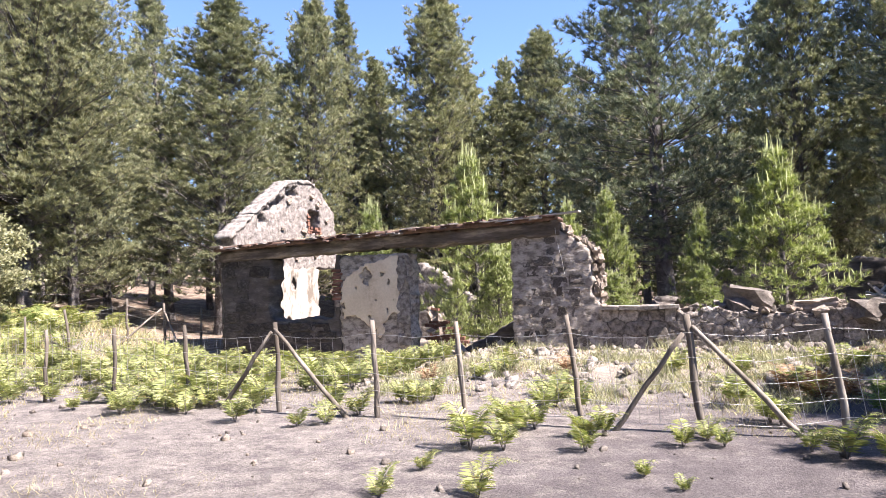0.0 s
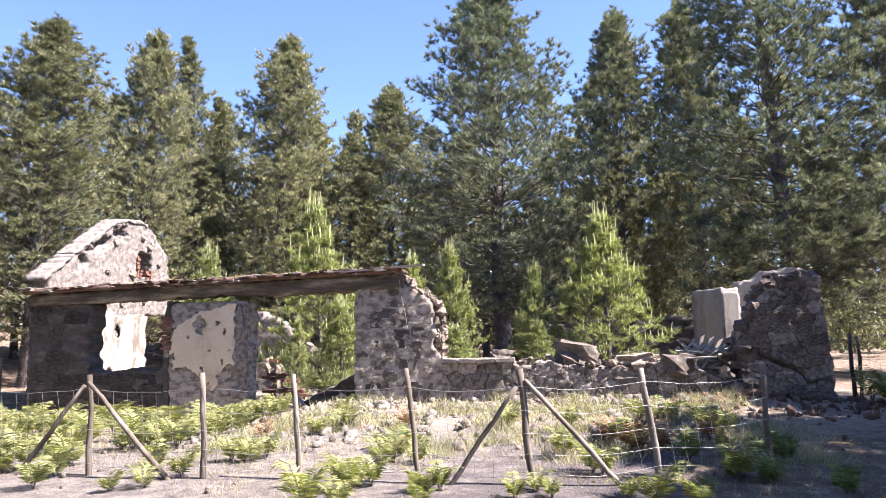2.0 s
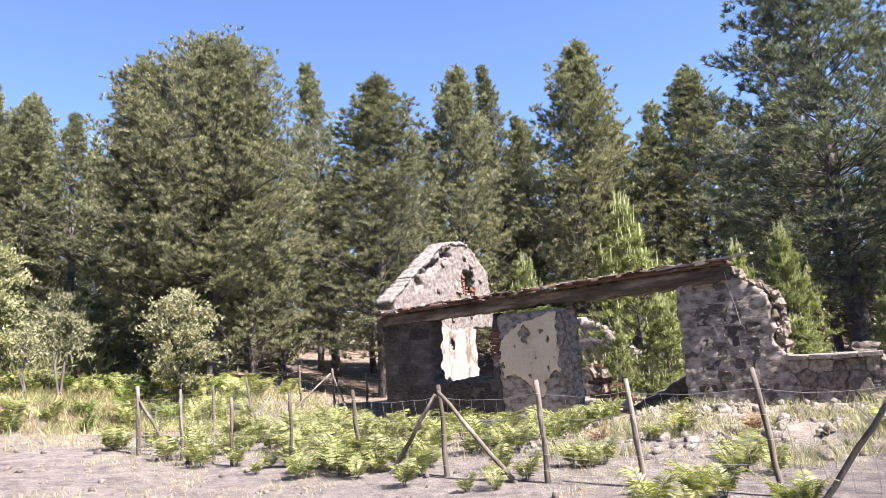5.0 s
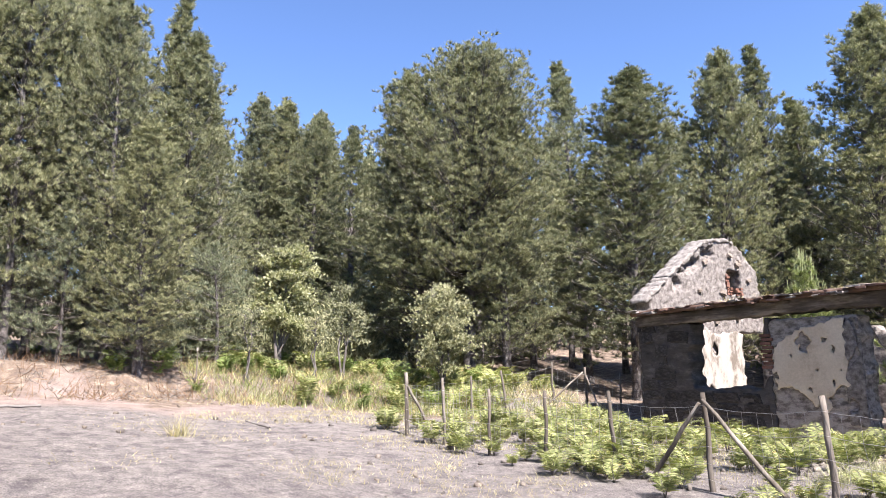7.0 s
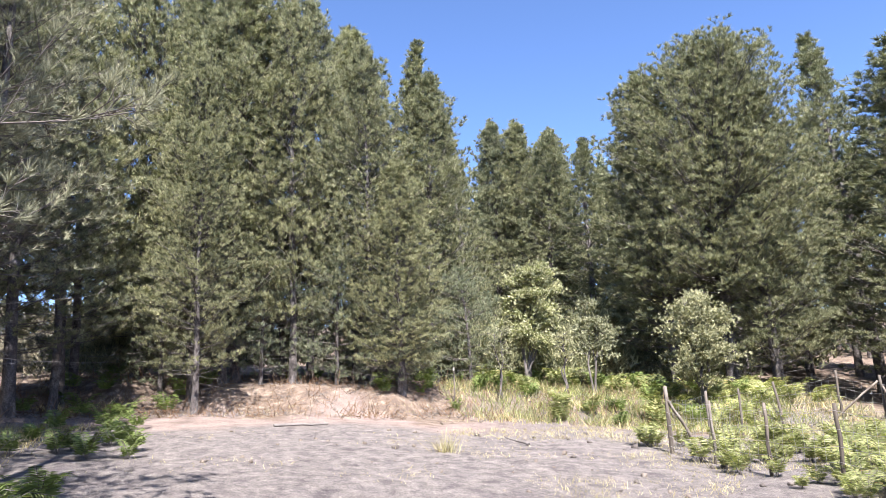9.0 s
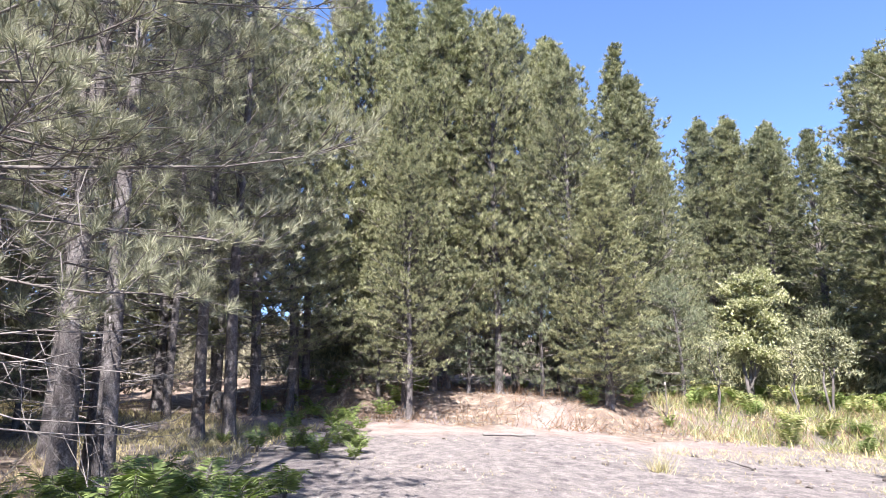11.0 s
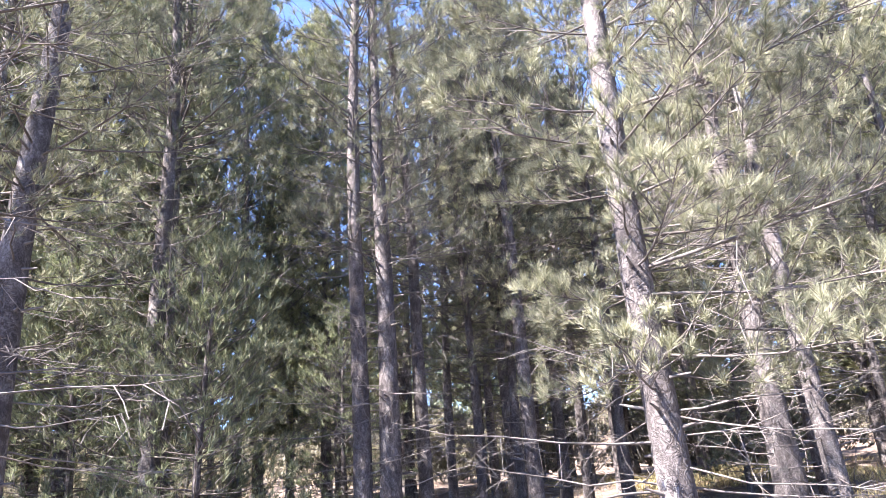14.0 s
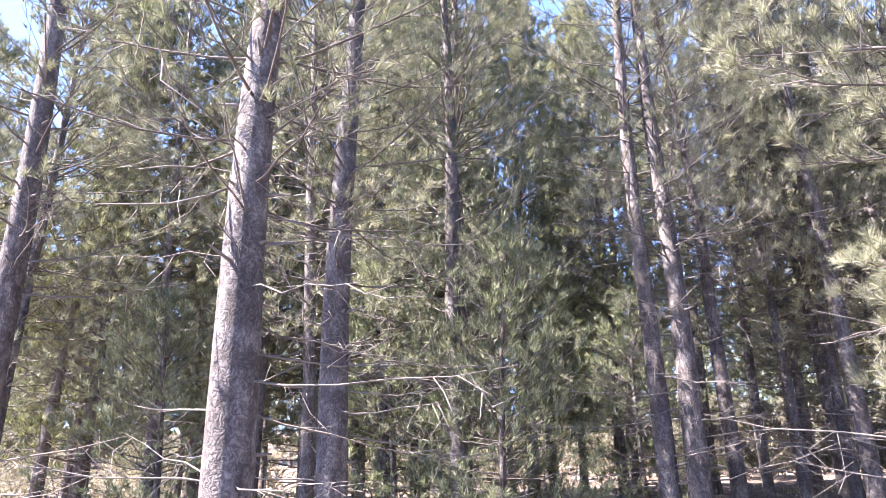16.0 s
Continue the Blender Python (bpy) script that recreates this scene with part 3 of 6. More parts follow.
class Kind:
    """A tree built once at a known height; each further one is a copy, scaled to the height wanted."""
    def __init__(self, tree, height, reach):
        self.tree, self.height, self.reach, self.used = tree, height, reach, False

    def at(self, x, y, height, reach, turn=0, lean=(0, 0)):
        s = (height + 0.1) / (self.height + 0.75)      # the topmost shoots stand above the trunk's end
        w = reach / (self.reach * s)
        if not self.used:
            self.used = True
            settle(self.tree, x, y, turn, s, w, lean)
            return self.tree
        return put(self.tree, x, y, turn, s, w, lean)


FULL_LABEL = "tall green black pine with dense crown at the clearing's edge"
far_blade = dict(blades=22, blade=(0.155, 0.0175), twig_gap=0.26, blunt=3.4)
kinds = {
    "full": [Kind(pine("pine_tree", 14, 1.3, 2.6, 0.30, 11, FULL_LABEL, dead_from=0.6, step=0.34, whorl=7, up=16, even=0.72, **far_blade), 14, 2.6),
             Kind(pine("pine_tree", 14, 1.7, 2.3, 0.28, 12, FULL_LABEL, dead_from=0.7, step=0.35, whorl=7, up=18, even=0.72, **far_blade), 14, 2.3)],
    "slim": [Kind(pine("pine_tree", 15, 2.0, 1.6, 0.26, 13, "slim tall pine with a narrow pointed crown", up=18, even=0.7, dead_from=1.0, step=0.40, **far_blade), 15, 1.6)],
    "open": [Kind(pine("pine_tree", 14, 1.8, 3.6, 0.38, 14, "broad dark pine with layered spreading limbs", step=0.42, whorl=9, even=0.62, mat=NEEDLE_BLUE, shape="open", dead_from=1.0, **far_blade), 14, 3.6)],
    "round": [Kind(pine("pine_tree", 13.4, 3.7, 4.0, 0.42, 15, "wide round-topped pine with grey dead lower limbs", whorl=12, step=0.36, even=0.8, up=8, shape="round", dead_from=0.8, **far_blade), 13.4, 4.0)],
    "wood": [Kind(pine("pine_tree", 13, 3.6, 2.3, 0.25, 16, "straight pine trunk with bare lower limbs and high crown", 20, (0.135, 0.012), mat=NEEDLE_GREY, dead_from=0.9, step=0.42), 13, 2.3),
             Kind(pine("pine_tree", 12, 3.2, 2.0, 0.19, 17, "thin pine trunk with bare lower limbs and high crown", 20, (0.135, 0.012), mat=NEEDLE_GREY, dead_from=0.7, step=0.44), 12, 2.0)],
    "near": [Kind(pine("pine_tree", 14, 4.4, 2.4, 0.32, 18, "thick plated pine trunk with forked bare limbs", 32, (0.13, 0.0046), mat=NEEDLE_GREY, dead_from=1.3, step=0.50, fine=True), 14, 2.4),
             Kind(pine("pine_tree", 13, 4.8, 2.0, 0.24, 19, "straight grey pine trunk with thin bare limbs", 32, (0.13, 0.0046), mat=NEEDLE_GREY, dead_from=1.0, step=0.50, fine=True), 13, 2.0)],
    "bare": [Kind(pine("pine_tree", 14, 4.3, 2.3, 0.34, 28, "thick pine trunk with forked bare limbs against the sky", 38, (0.105, 0.0045), mat=NEEDLE_GREY, dead_from=1.3, step=0.6, whorl=5, thin=0.15, fine=True), 14, 2.3)],
    # the shade on this pine is put into its darker needle colour
    "dark": [Kind(pine("pine_tree", 14, 0.9, 2.3, 0.24, 29, "dark full pine standing in the shade of the wood", 16, (0.15, 0.0115), step=0.44, whorl=6, mat=NEEDLE_BLUE, twig_gap=0.30, dead_from=0.5), 14, 2.3)],
    "small": [Kind(pine("pine_tree", 5, 0.5, 1.5, 0.11, 27, "bushy dark young pine in the shade of the wood", 15, (0.14, 0.011), step=0.3, mat=NEEDLE_BLUE, twig_gap=0.26, up=-4), 5, 1.5)],
    "edge": [Kind(pine("pine_tree", 13.5, 2.0, 2.4, 0.24, 33, "green pine over the bank with foliage almost to its foot", 22, (0.15, 0.016), step=0.36, whorl=6, twig_gap=0.27, dead_from=0.7, blunt=3.2, up=8), 13.5, 2.4)],
    "back": [Kind(pine("pine_tree", 14, 2.5, 2.4, 0.26, 20, "plain green pine among the others of the wood", 14, (0.23, 0.034), step=0.54, whorl=5, twig_gap=0.5, fork=1), 14, 2.4)],
}
EDGE = [
    (-22.5, 22.7, 16.5, 1.7, "slim"), (-17.6, 20.4, 13.1, 2.9, "full"), (-17.2, 25.8, 15.0, 2.4, "full"), (-16.8, 29.5, 15.7, 1.6, "slim"),
    (-12.6, 29.4, 15.8, 2.9, "full"), (-16.4, 32.0, 13.4, 1.5, "slim"), (-7.7, 31.1, 13.9, 2.5, "full"), (-1.9, 23.9, 15.3, 5.0, "open"),
    (2.8, 29.9, 16.2, 2.4, "full"), (7.0, 21.9, 15.5, 5.0, "open"), (10.5, 22.7, 14.3, 4.2, "open"), (6.2, 30.4, 16.5, 2.4, "full"),
    (-20.3, 14.6, 11.8, 4.6, "round"), (-21.6, 13.3, 12.2, 2.3, "full"), (-19.7, 15.8, 12.3, 2.0, "full"), (-27.0, 13.0, 11.6, 1.4, "slim"), (-31.4, 13.0, 12.3, 2.1, "full"),
    (-24.9, 2.6, 14.2, 2.5, "full"), (-26.6, 4.7, 14.2, 1.3, "slim"), (-25.4, 5.5, 12.6, 1.9, "full"), (-28.9, 8.0, 13.1, 1.3, "slim"),
    (-33.8, 12.5, 13.7, 2.1, "full"), (-35.0, 14.8, 13.4, 2.1, "full"), (-34.2, 11.2, 13.7, 1.8, "full"),
    # pines out of view; the back ones are added only to cast shade
    (9.6, 10.6, 10.5, 2.6, "open"), (12.0, 12.6, 12.0, 2.6, "open"), (9.9, 8.0, 10.0, 2.3, "open"), (9.4, 14.4, 11.0, 2.4, "open"), (7.9, 8.4, 8.2, 2.3, "back"), (7.7, 11.0, 6.8, 1.5, "back"), (7.6, 6.0, 8.0, 2.3, "back"), (9.6, 6.6, 9.0, 2.3, "back"), (7.8, -9.6, 13.5, 2.2, "back"),
    (-22.9, -1.6, 15.0, 2.7, "full"), (-24.6, -4.7, 16.6, 2.2, "full"), (-26.8, -3.3, 17.1, 2.2, "full"), (-20.2, 3.4, 7.4, 1.3, "full"),
]
rnd = random.Random(5)
for k, (x, y, h, r, kind) in enumerate(EDGE):
    some = kinds[kind]
    some[k % len(some)].at(x, y, h, r * (0.98 if kind == "round" else 1.12 if kind == "open" else 1.42), rnd.uniform(0, 360))

# the big pine that overhangs the clearing, its long limbs set one by one
hanging = pine("pine_tree", 13.5, 2.3, 2.4, 0.28, 31, "big pine with long grey limbs and needle tufts over the clearing", 50, (0.115, 0.0042), mat=NEEDLE_GREY, step=0.62, whorl=4,
               dead_from=1.3, twig_gap=0.14, fork=2, thin=0.1, bend=0.04, shape="open", droop=0, fine=True,
               own_limbs=[(3.0, -1.1, 2.7, 0.45), (2.3, 0.0, 1.8, -0.25), (2.8, -0.45, 2.1, -0.35), (4.5, -0.9, 2.6, 0.15), (3.65, -0.5, 1.9, 0.35),
                          (2.8, 0.9, -0.3, 0.0), (5.4, -1.0, 2.4, 0.7), (3.3, -1.5, 1.7, 0.1), (4.1, 0.6, 2.0, 0.3), (2.6, -1.3, 1.2, -0.3), (6.2, -0.6, 2.3, 0.6), (4.9, 0.2, 2.2, 0.3)])
settle(hanging, -4.41, -3.72, 0)

# pines whose trunks can be told apart, from the bank round to the dense wood: place, height, spread, kind, lean
SINGLE = [
    (-22.0, 0.3, 13.5, 2.3, "edge", 0), (-24.0, 0.0, 14.0, 2.3, "edge", 0), (-21.9, -1.8, 13.0, 2.2, "edge", 0), (-20.4, -2.5, 11.0, 2.0, "edge", 0),
    (-21.3, 2.7, 11.5, 2.2, "edge", 0), (-18.9, -2.2, 8.0, 1.7, "edge", 0), (-23.0, 0.9, 14.0, 2.2, "edge", 0), (-24.8, 2.8, 13.5, 2.2, "edge", 0),
    (-8.6, -5.4, 13.0, 2.2, "near", 0), (-9.3, -5.4, 13.5, 2.0, "near", 1), (-8.3, -4.7, 12.0, 2.0, "near", 1), (-12.9, -5.5, 12.5, 2.0, "wood", 0), (-12.6, -4.8, 12.0, 2.2, "wood", 1),
    (-5.2, -8.7, 11.5, 1.8, "near", 1), (-6.6, -10.2, 11.0, 1.7, "wood", 1), (-6.4, -9.1, 9.5, 1.6, "wood", 1), (-7.2, -9.1, 11.0, 1.8, "wood", 1),
    (-6.8, -8.25, 12.5, 2.0, "near", 1), (-8.7, -9.8, 12.0, 2.0, "wood", 0), (-10.3, -10.9, 12.5, 2.0, "wood", 1), (-9.2, -8.75, 11.5, 2.0, "wood", 0),
    (-10.3, -6.65, 13.0, 2.2, "wood", 0), (0.8, -5.4, 14.0, 2.6, "bare", 0), (0.05, -7.1, 13.0, 2.2, "bare", 0), (0.35, -9.0, 12.0, 2.0, "wood", 1),
    (-1.65, -9.4, 13.0, 2.2, "near", 1), (-3.9, -8.15, 13.5, 2.0, "near", 1), (-4.25, -8.0, 13.5, 2.1, "near", 0), (-7.4, -9.6, 11.5, 1.9, "wood", 0), (3.3, -7.3, 12.5, 2.2, "bare", 0),
]
rnd = random.Random(8)
for x, y, h, r in ((-2.0, -8.6, 4.8, 1.3), (-1.0, -11.2, 5.2, 1.5), (-5.4, -12.0, 4.6, 1.4), (-3.2, -12.6, 5.5, 1.6), (2.2, -10.0, 4.5, 1.4), (-12.5, -8.8, 4.2, 1.4), (-21.6, 1.6, 4.4, 1.6), (-22.2, -0.7, 4.8, 1.6), (-20.6, 3.6, 4.2, 1.5), (-21.2, -3.4, 4.6, 1.6), (-24.0, 3.6, 5.0, 1.7), (-22.6, 6.2, 4.4, 1.5)):
    kinds["small"][0].at(x, y, h, r, rnd.uniform(0, 360))
for k, (x, y, h, r, kind, which) in enumerate(SINGLE):
    kinds[kind][which].at(x, y, h, r, rnd.uniform(0, 360))


for x, y, h, r in ((-1.9, -10.4, 15.0, 2.1), (0.6, -16.0, 15.5, 2.8)):
    kinds["dark"][0].at(x, y, h, r, rnd.uniform(0, 360))


def scatter(count, inside, gap, taken, rng, box):
    out = []
    for _ in range(count * 60):
        if len(out) >= count:
            break
        x, y = rng.uniform(*box[:2]), rng.uniform(*box[2:])
        if inside(x, y) and all((x - a) ** 2 + (y - b) ** 2 > gap * gap for a, b in taken):
            out.append((x, y))
            taken.append((x, y))
    return out


taken = [(x, y) for x, y, *_ in SINGLE] + [(x, y) for x, y, *_ in EDGE] + [(-4.2, -3.7), (-1.9, -10.4), (0.6, -16.0)]


def az_d(x, y):
    return math.degrees(math.atan2(-x, y)) % 360, math.hypot(x, y)


def dense(x, y):
    a, d = az_d(x, y)
    return (104 if d > 19 else 113) < a < 210 and 11.5 < d < 24 and not 146 < a < 167 and (d > 17 or not 118 < a < 160 or noise.noise((x * 0.31, y * 0.31, 2.0)) > 0.05) or 86 < a < 104 and 23.5 < d < 30


def deep(x, y):
    a, d = az_d(x, y)
    return 84 < a < 215 and 26 < d < 46 or 10 < a < 84 and 35 < d < 52 or (a > 335 or a < 10) and 33 < d < 48 or 318 < a < 342 and 20 < d < 44


rnd = random.Random(21)
for k, (x, y) in enumerate(((0.4, -18.5), (3.2, -18.5), (-2.4, -18.5), (-9.8, -17.3), (-8.5, -19.2), (-5.8, -18.2), (-3.6, -19.0))):
    kinds["wood"][k % 2].at(x, y, rnd.uniform(14.5, 16.5), 2.9, rnd.uniform(0, 360))
    taken.append((x, y))
for x, y in scatter(42, dense, 1.9, taken, rnd, (-26, 14, -26, 12)):
    kind = kinds["wood"][rnd.random() < 0.5] if math.hypot(x, y) < 20 else kinds["back"][0]
    kind.at(x, y, rnd.uniform(10.5, 14), rnd.uniform(1.7, 2.4), rnd.uniform(0, 360))
for x, y in ((-24.5, 27.5), (-20.8, 28.5), (-19.5, 33.0), (-14.5, 34.5), (-10.4, 34.0), (-9.5, 30.5), (-5.0, 34.0), (-3.2, 30.8), (0.3, 33.5), (4.6, 33.0), (9.0, 27.0), (-28.0, 20.5), (-29.5, 17.0), (-25.0, 18.5)):
    kinds["back"][0].at(x, y, rnd.uniform(11.0, 13.0), 2.9, rnd.uniform(0, 360))
    taken.append((x, y))
for a, d, h in ((8, 37, 13), (11, 39, 13.5), (17, 38, 14), (20, 36, 13), (27, 39, 14.5), (37, 36, 13.5), (46, 37, 14), (49, 34, 12.5), (52, 38, 14), (57, 37, 13.5), (60, 34, 12.5), (62, 38, 13), (0, 36, 15), (-3, 38, 16)):
    x, y = -d * math.sin(radians(a)), d * math.cos(radians(a))
    kinds["back"][0].at(x, y, h - max(0.0, ground_z(x, y) - 0.3), 2.9, rnd.uniform(0, 360))
    taken.append((x, y))
for x, y, h in ((-1.0, -14.2, 15.0), (2.0, -15.0, 15.5), (-4.2, -14.6, 14.5), (-6.6, -15.6, 14.5), (4.6, -14.2, 15.0), (-2.6, -16.4, 16.0)):
    kinds["edge"][0].at(x, y, h, 2.6, rnd.uniform(0, 360))
    taken.append((x, y))
for a, d, h in ((106, 21, 13), (109, 18.5, 11.5), (112, 22, 14), (116, 20, 13), (124, 23, 14), (133, 24, 14), (142, 24, 14), (151, 23, 14), (160, 24, 14), (169, 23, 14), (178, 22, 13)):
    x, y = -d * math.sin(radians(a)), d * math.cos(radians(a))
    kinds["edge"][0].at(x, y, h, 2.7, rnd.uniform(0, 360))
    taken.append((x, y))
for x, y in scatter(30, deep, 2.6, taken, rnd, (-50, 30, -46, 52)):
    kinds["back"][0].at(x, y, rnd.uniform(11.5, 14.5), rnd.uniform(2.0, 2.7), rnd.uniform(0, 360))


# ---------- the wood beyond, too far off to tell tree from tree ----------
def far_wood(name, ring, count, low, high, seed, label, k=300, blades=4, blade=(0.6, 0.17), mat=NEEDLE_BLUE):
    rng = np.random.default_rng(seed)
    P, D = [], []
    for _ in range(count):
        a, d = radians(rng.uniform(*ring[:2])), rng.uniform(*ring[2:])
        x, y = -d * math.sin(a), d * math.cos(a)
        h, r = rng.uniform(low, high), rng.uniform(1.5, 2.4)
        z = ground_z(x, y)
        t = rng.random(k) ** 0.9
        b = rng.uniform(0, 6.28, k)
        w = r * (1 - t) ** 0.6 * rng.uniform(0.5, 1.0, k)
        P.append(np.stack([x + np.cos(b) * w, y + np.sin(b) * w, z + 0.3 + t * h], 1))
        D.append(np.stack([np.cos(b) * 0.6, np.sin(b) * 0.6, np.full(k, 0.8)], 1))
    v, f = needles(np.concatenate(P), np.concatenate(D), rng, blades, *blade)
    return tagged(new(name, raw_mesh(name, v, f, mat)), label, "wood", kind="stuff")


far_wood("far_wood", (-45, 215, 46, 64), 300, 9, 14, 601, "dense dark pine wood in the distance")
far_wood("undergrowth", (100, 205, 24, 46), 150, 1.2, 3.2, 602, "tangled dry growth on the floor of the wood", 300, 6, (0.30, 0.045), PALE_BRUSH)
far_wood("undergrowth", (-25, 85, 33, 50), 110, 2.0, 5.0, 603, "young growth between the trees behind the house", 300, 4, (0.4, 0.09), NEEDLE)


far_wood("undergrowth", (56, 106, 24.5, 33), 70, 1.2, 3.0, 604, "dark low growth behind the trees on the bank", 240, 5, (0.30, 0.05), NEEDLE)


def brush(name, spots_in, count, mat, label, seed, tall=0.5):
    """Dead twigs and brash lying about, too tangled to tell apart."""
    rng = np.random.default_rng(seed)
    a, b = [], []
    while len(a) < count:
        x, y = spots_in(rng)
        z = ground_z(x, y)
        for _ in range(5):
            p = np.array([x, y, z]) + rng.normal(0, 0.25, 3) * [1, 1, 0]
            q = p + rng.normal(0, 0.15, 3) * [1, 1, 0.3] + [0, 0, abs(rng.normal(0.05, tall * 0.4))]
            a.append(p)
            b.append(q)
    v, f = prisms(a, b, 0.008, 0.003)
    return tagged(new(name, raw_mesh(name, v, f, mat)), label, "brushwood", kind="stuff")


def ring(a0, a1, d0, d1):
    def pick(rng):
        a, d = radians(rng.uniform(a0, a1)), rng.uniform(d0, d1)
        return -d * math.sin(a), d * math.cos(a)
    return pick


brush("brushwood", ring(60, 112, 18.0, 23.5), 3200, STRAW, "red-brown dead brash along the top of the bank", 701)
brush("brushwood", ring(60, 112, 18.2, 23.5), 2400, DEADWOOD, "grey-brown twigs and litter over the bank", 703, 0.12)
brush("brushwood", ring(110, 182, 8.5, 18), 2600, DEADWOOD, "grey fallen twigs on the floor of the wood", 702, 0.3)

# ---------- the ruined stone house ----------
def wall_piece(name, u0, u1, z0, z1, cell, inside, thick, relief, mat, parent, place=None, label="", chip=0.05):
    """A thick upright wall in the plane of u and z, cut to inside(u, z), with relief on its faces and a smooth broken outline.
    It goes back from v = 0 to thick."""
    nu, nz = int(math.ceil((u1 - u0) / cell)), int(math.ceil((z1 - z0) / cell))
    solid = np.zeros((nz + 2, nu + 2), bool)
    for k in range(nz):
        for i in range(nu):
            u, z = u0 + (i + 0.5) * cell, z0 + (k + 0.5) * cell
            solid[k + 1, i + 1] = inside(u + chip * noise.noise((u * 12, z * 12, 3.3)), z + chip * noise.noise((u * 12, z * 12, 7.7)))
    # the outline: corners between solid and empty cells, drawn together along it
    P = np.stack(np.meshgrid(u0 + np.arange(nu + 1) * cell, z0 + np.arange(nz + 1) * cell), -1)
    flat = solid[:-1, 1:-1] != solid[1:, 1:-1]           # edges along u
    tall = solid[1:-1, :-1] != solid[1:-1, 1:]           # edges along z
    for _ in range(2):
        total, count = P.copy(), np.ones(P.shape[:2])
        for on, p, q in ((flat, np.s_[:, :-1], np.s_[:, 1:]), (tall, np.s_[:-1, :], np.s_[1:, :])):
            total[p] += P[q] * on[..., None]
            total[q] += P[p] * on[..., None]
            count[p] += on
            count[q] += on
        P = np.where((count > 1)[..., None], total / count[..., None], P)
    seg = max(1, min(6, int(thick / (2 * cell))))
    verts, index, faces = [], {}, []

    def corner(i, k, side):
        key = (i, k, side)
        if key not in index:
            u, z = P[k, i]
            w = thick * side / seg
            a, b = noise.noise((u * 7.3, z * 7.3, 1.7 + 9 * w)), noise.noise((u * 7.3, z * 7.3, 8.1 + 9 * w))
            r = relief(u, z)
            index[key] = len(verts)
            verts.append((u + 0.55 * cell * a, -r if side == 0 else thick + 0.6 * r if side == seg else w, z + 0.55 * cell * b))
        return index[key]

    for k in range(nz):
        for i in range(nu):
            if not solid[k + 1, i + 1]:
                continue
            ring = ((i, k), (i + 1, k), (i + 1, k + 1), (i, k + 1))
            faces += [[corner(*c, 0) for c in ring], [corner(*c, seg) for c in ring[::-1]]]
            for di, dk, p, q in ((-1, 0, 3, 0), (1, 0, 1, 2), (0, -1, 0, 1), (0, 1, 2, 3)):
                if not solid[k + 1 + dk, i + 1 + di]:
                    for w in range(seg):
                        faces.append([corner(*ring[q], w), corner(*ring[p], w), corner(*ring[p], w + 1), corner(*ring[q], w + 1)])
    return piece(name, raw_mesh(name, verts, faces, mat), parent, place, label)


def crazed(size, depth=0.04, seed=0.0, rough=0.015, joint=0.14):
    """Relief of irregular rubble stones bedded in mortar: sunk joints, each stone its own height."""
    def height(u, z):
        w = 0.12 * noise.noise((u * 5, z * 5, seed))
        d, p = noise.voronoi((u / size * 0.8 + w, z / size * 1.25 + w, seed))
        proud = 0.55 + 0.45 * noise.noise((p[0][0] * 3.1, p[0][1] * 3.1, seed))
        return depth * proud * ease(d[1] - d[0], 0.0, joint) + rough * (noise.noise((u * 9, z * 9, seed)) + 0.7 * noise.noise((u * 21, z * 21, seed)))
    return height


def coursed(course, block, joint=0.05, depth=0.03, seed=0.0, rough=0.02):
    """Relief of roughly coursed blocks: joints lie back, blocks stand out unevenly."""
    def height(u, z):
        u, z = u + 0.05 * noise.noise((u * 2, z * 2, seed)), z + 0.04 * noise.noise((u * 2, z * 2, seed + 5))
        row = math.floor(z / course)
        shift = (row * 0.37 + seed) % 1.0
        col = math.floor(u / block + shift)
        fz, fu = z / course - row, u / block + shift - col
        edge = min(min(fz, 1 - fz) * course, min(fu, 1 - fu) * block)
        proud = 0.5 + 0.5 * noise.noise((col * 3.7 + seed, row * 5.1, 2.0))
        return depth * proud * ease(edge, 0, joint) + rough * noise.noise((u * 9, z * 9, seed))
    return height


def ragged(v, amount, seed):
    """An uneven edge, as far as amount either way."""
    return amount * (noise.noise((v * 2.1, seed, 0.3)) + 0.6 * noise.noise((v * 6.3, seed, 4.0)))


def rock_mesh(name, mat, seed, cuts=1):
    """A rough broken stone about one across."""
    r = np.random.default_rng(seed)
    bm = bmesh.new()
    bmesh.ops.create_cube(bm, size=1)
    if cuts:
        bmesh.ops.subdivide_edges(bm, edges=bm.edges, cuts=cuts, use_grid_fill=True)
    else:
        for v in bm.verts:
            v.co *= 1.2
            v.co += Vector(r.normal(0, 0.2, 3))
    for v in bm.verts:
        d = v.co.normalized() * 0.62
        v.co = v.co.lerp(d, 0.20 if cuts else 0.0) + Vector(r.normal(0, 0.075, 3))
    me = bpy.data.meshes.new(name)
    bm.to_mesh(me)
    bm.free()
    me.materials.append(mat)
    return me


def wall_stone_mesh(name, mat, seed):
    """A roughly squared walling stone about one across, its face (-y) nearly flat."""
    r = np.random.default_rng(seed)
    bm = bmesh.new()
    bmesh.ops.create_cube(bm, size=1)
    bmesh.ops.bevel(bm, geom=bm.edges, offset=0.13, segments=1)
    for v in bm.verts:
        v.co += Vector(r.normal(0, 0.055, 3))
        v.co.x *= 1 + 0.16 * r.normal() * (abs(v.co.z) > 0.3)
    me = bpy.data.meshes.new(name)
    bm.to_mesh(me)
    bm.free()
    me.materials.append(mat)
    return me


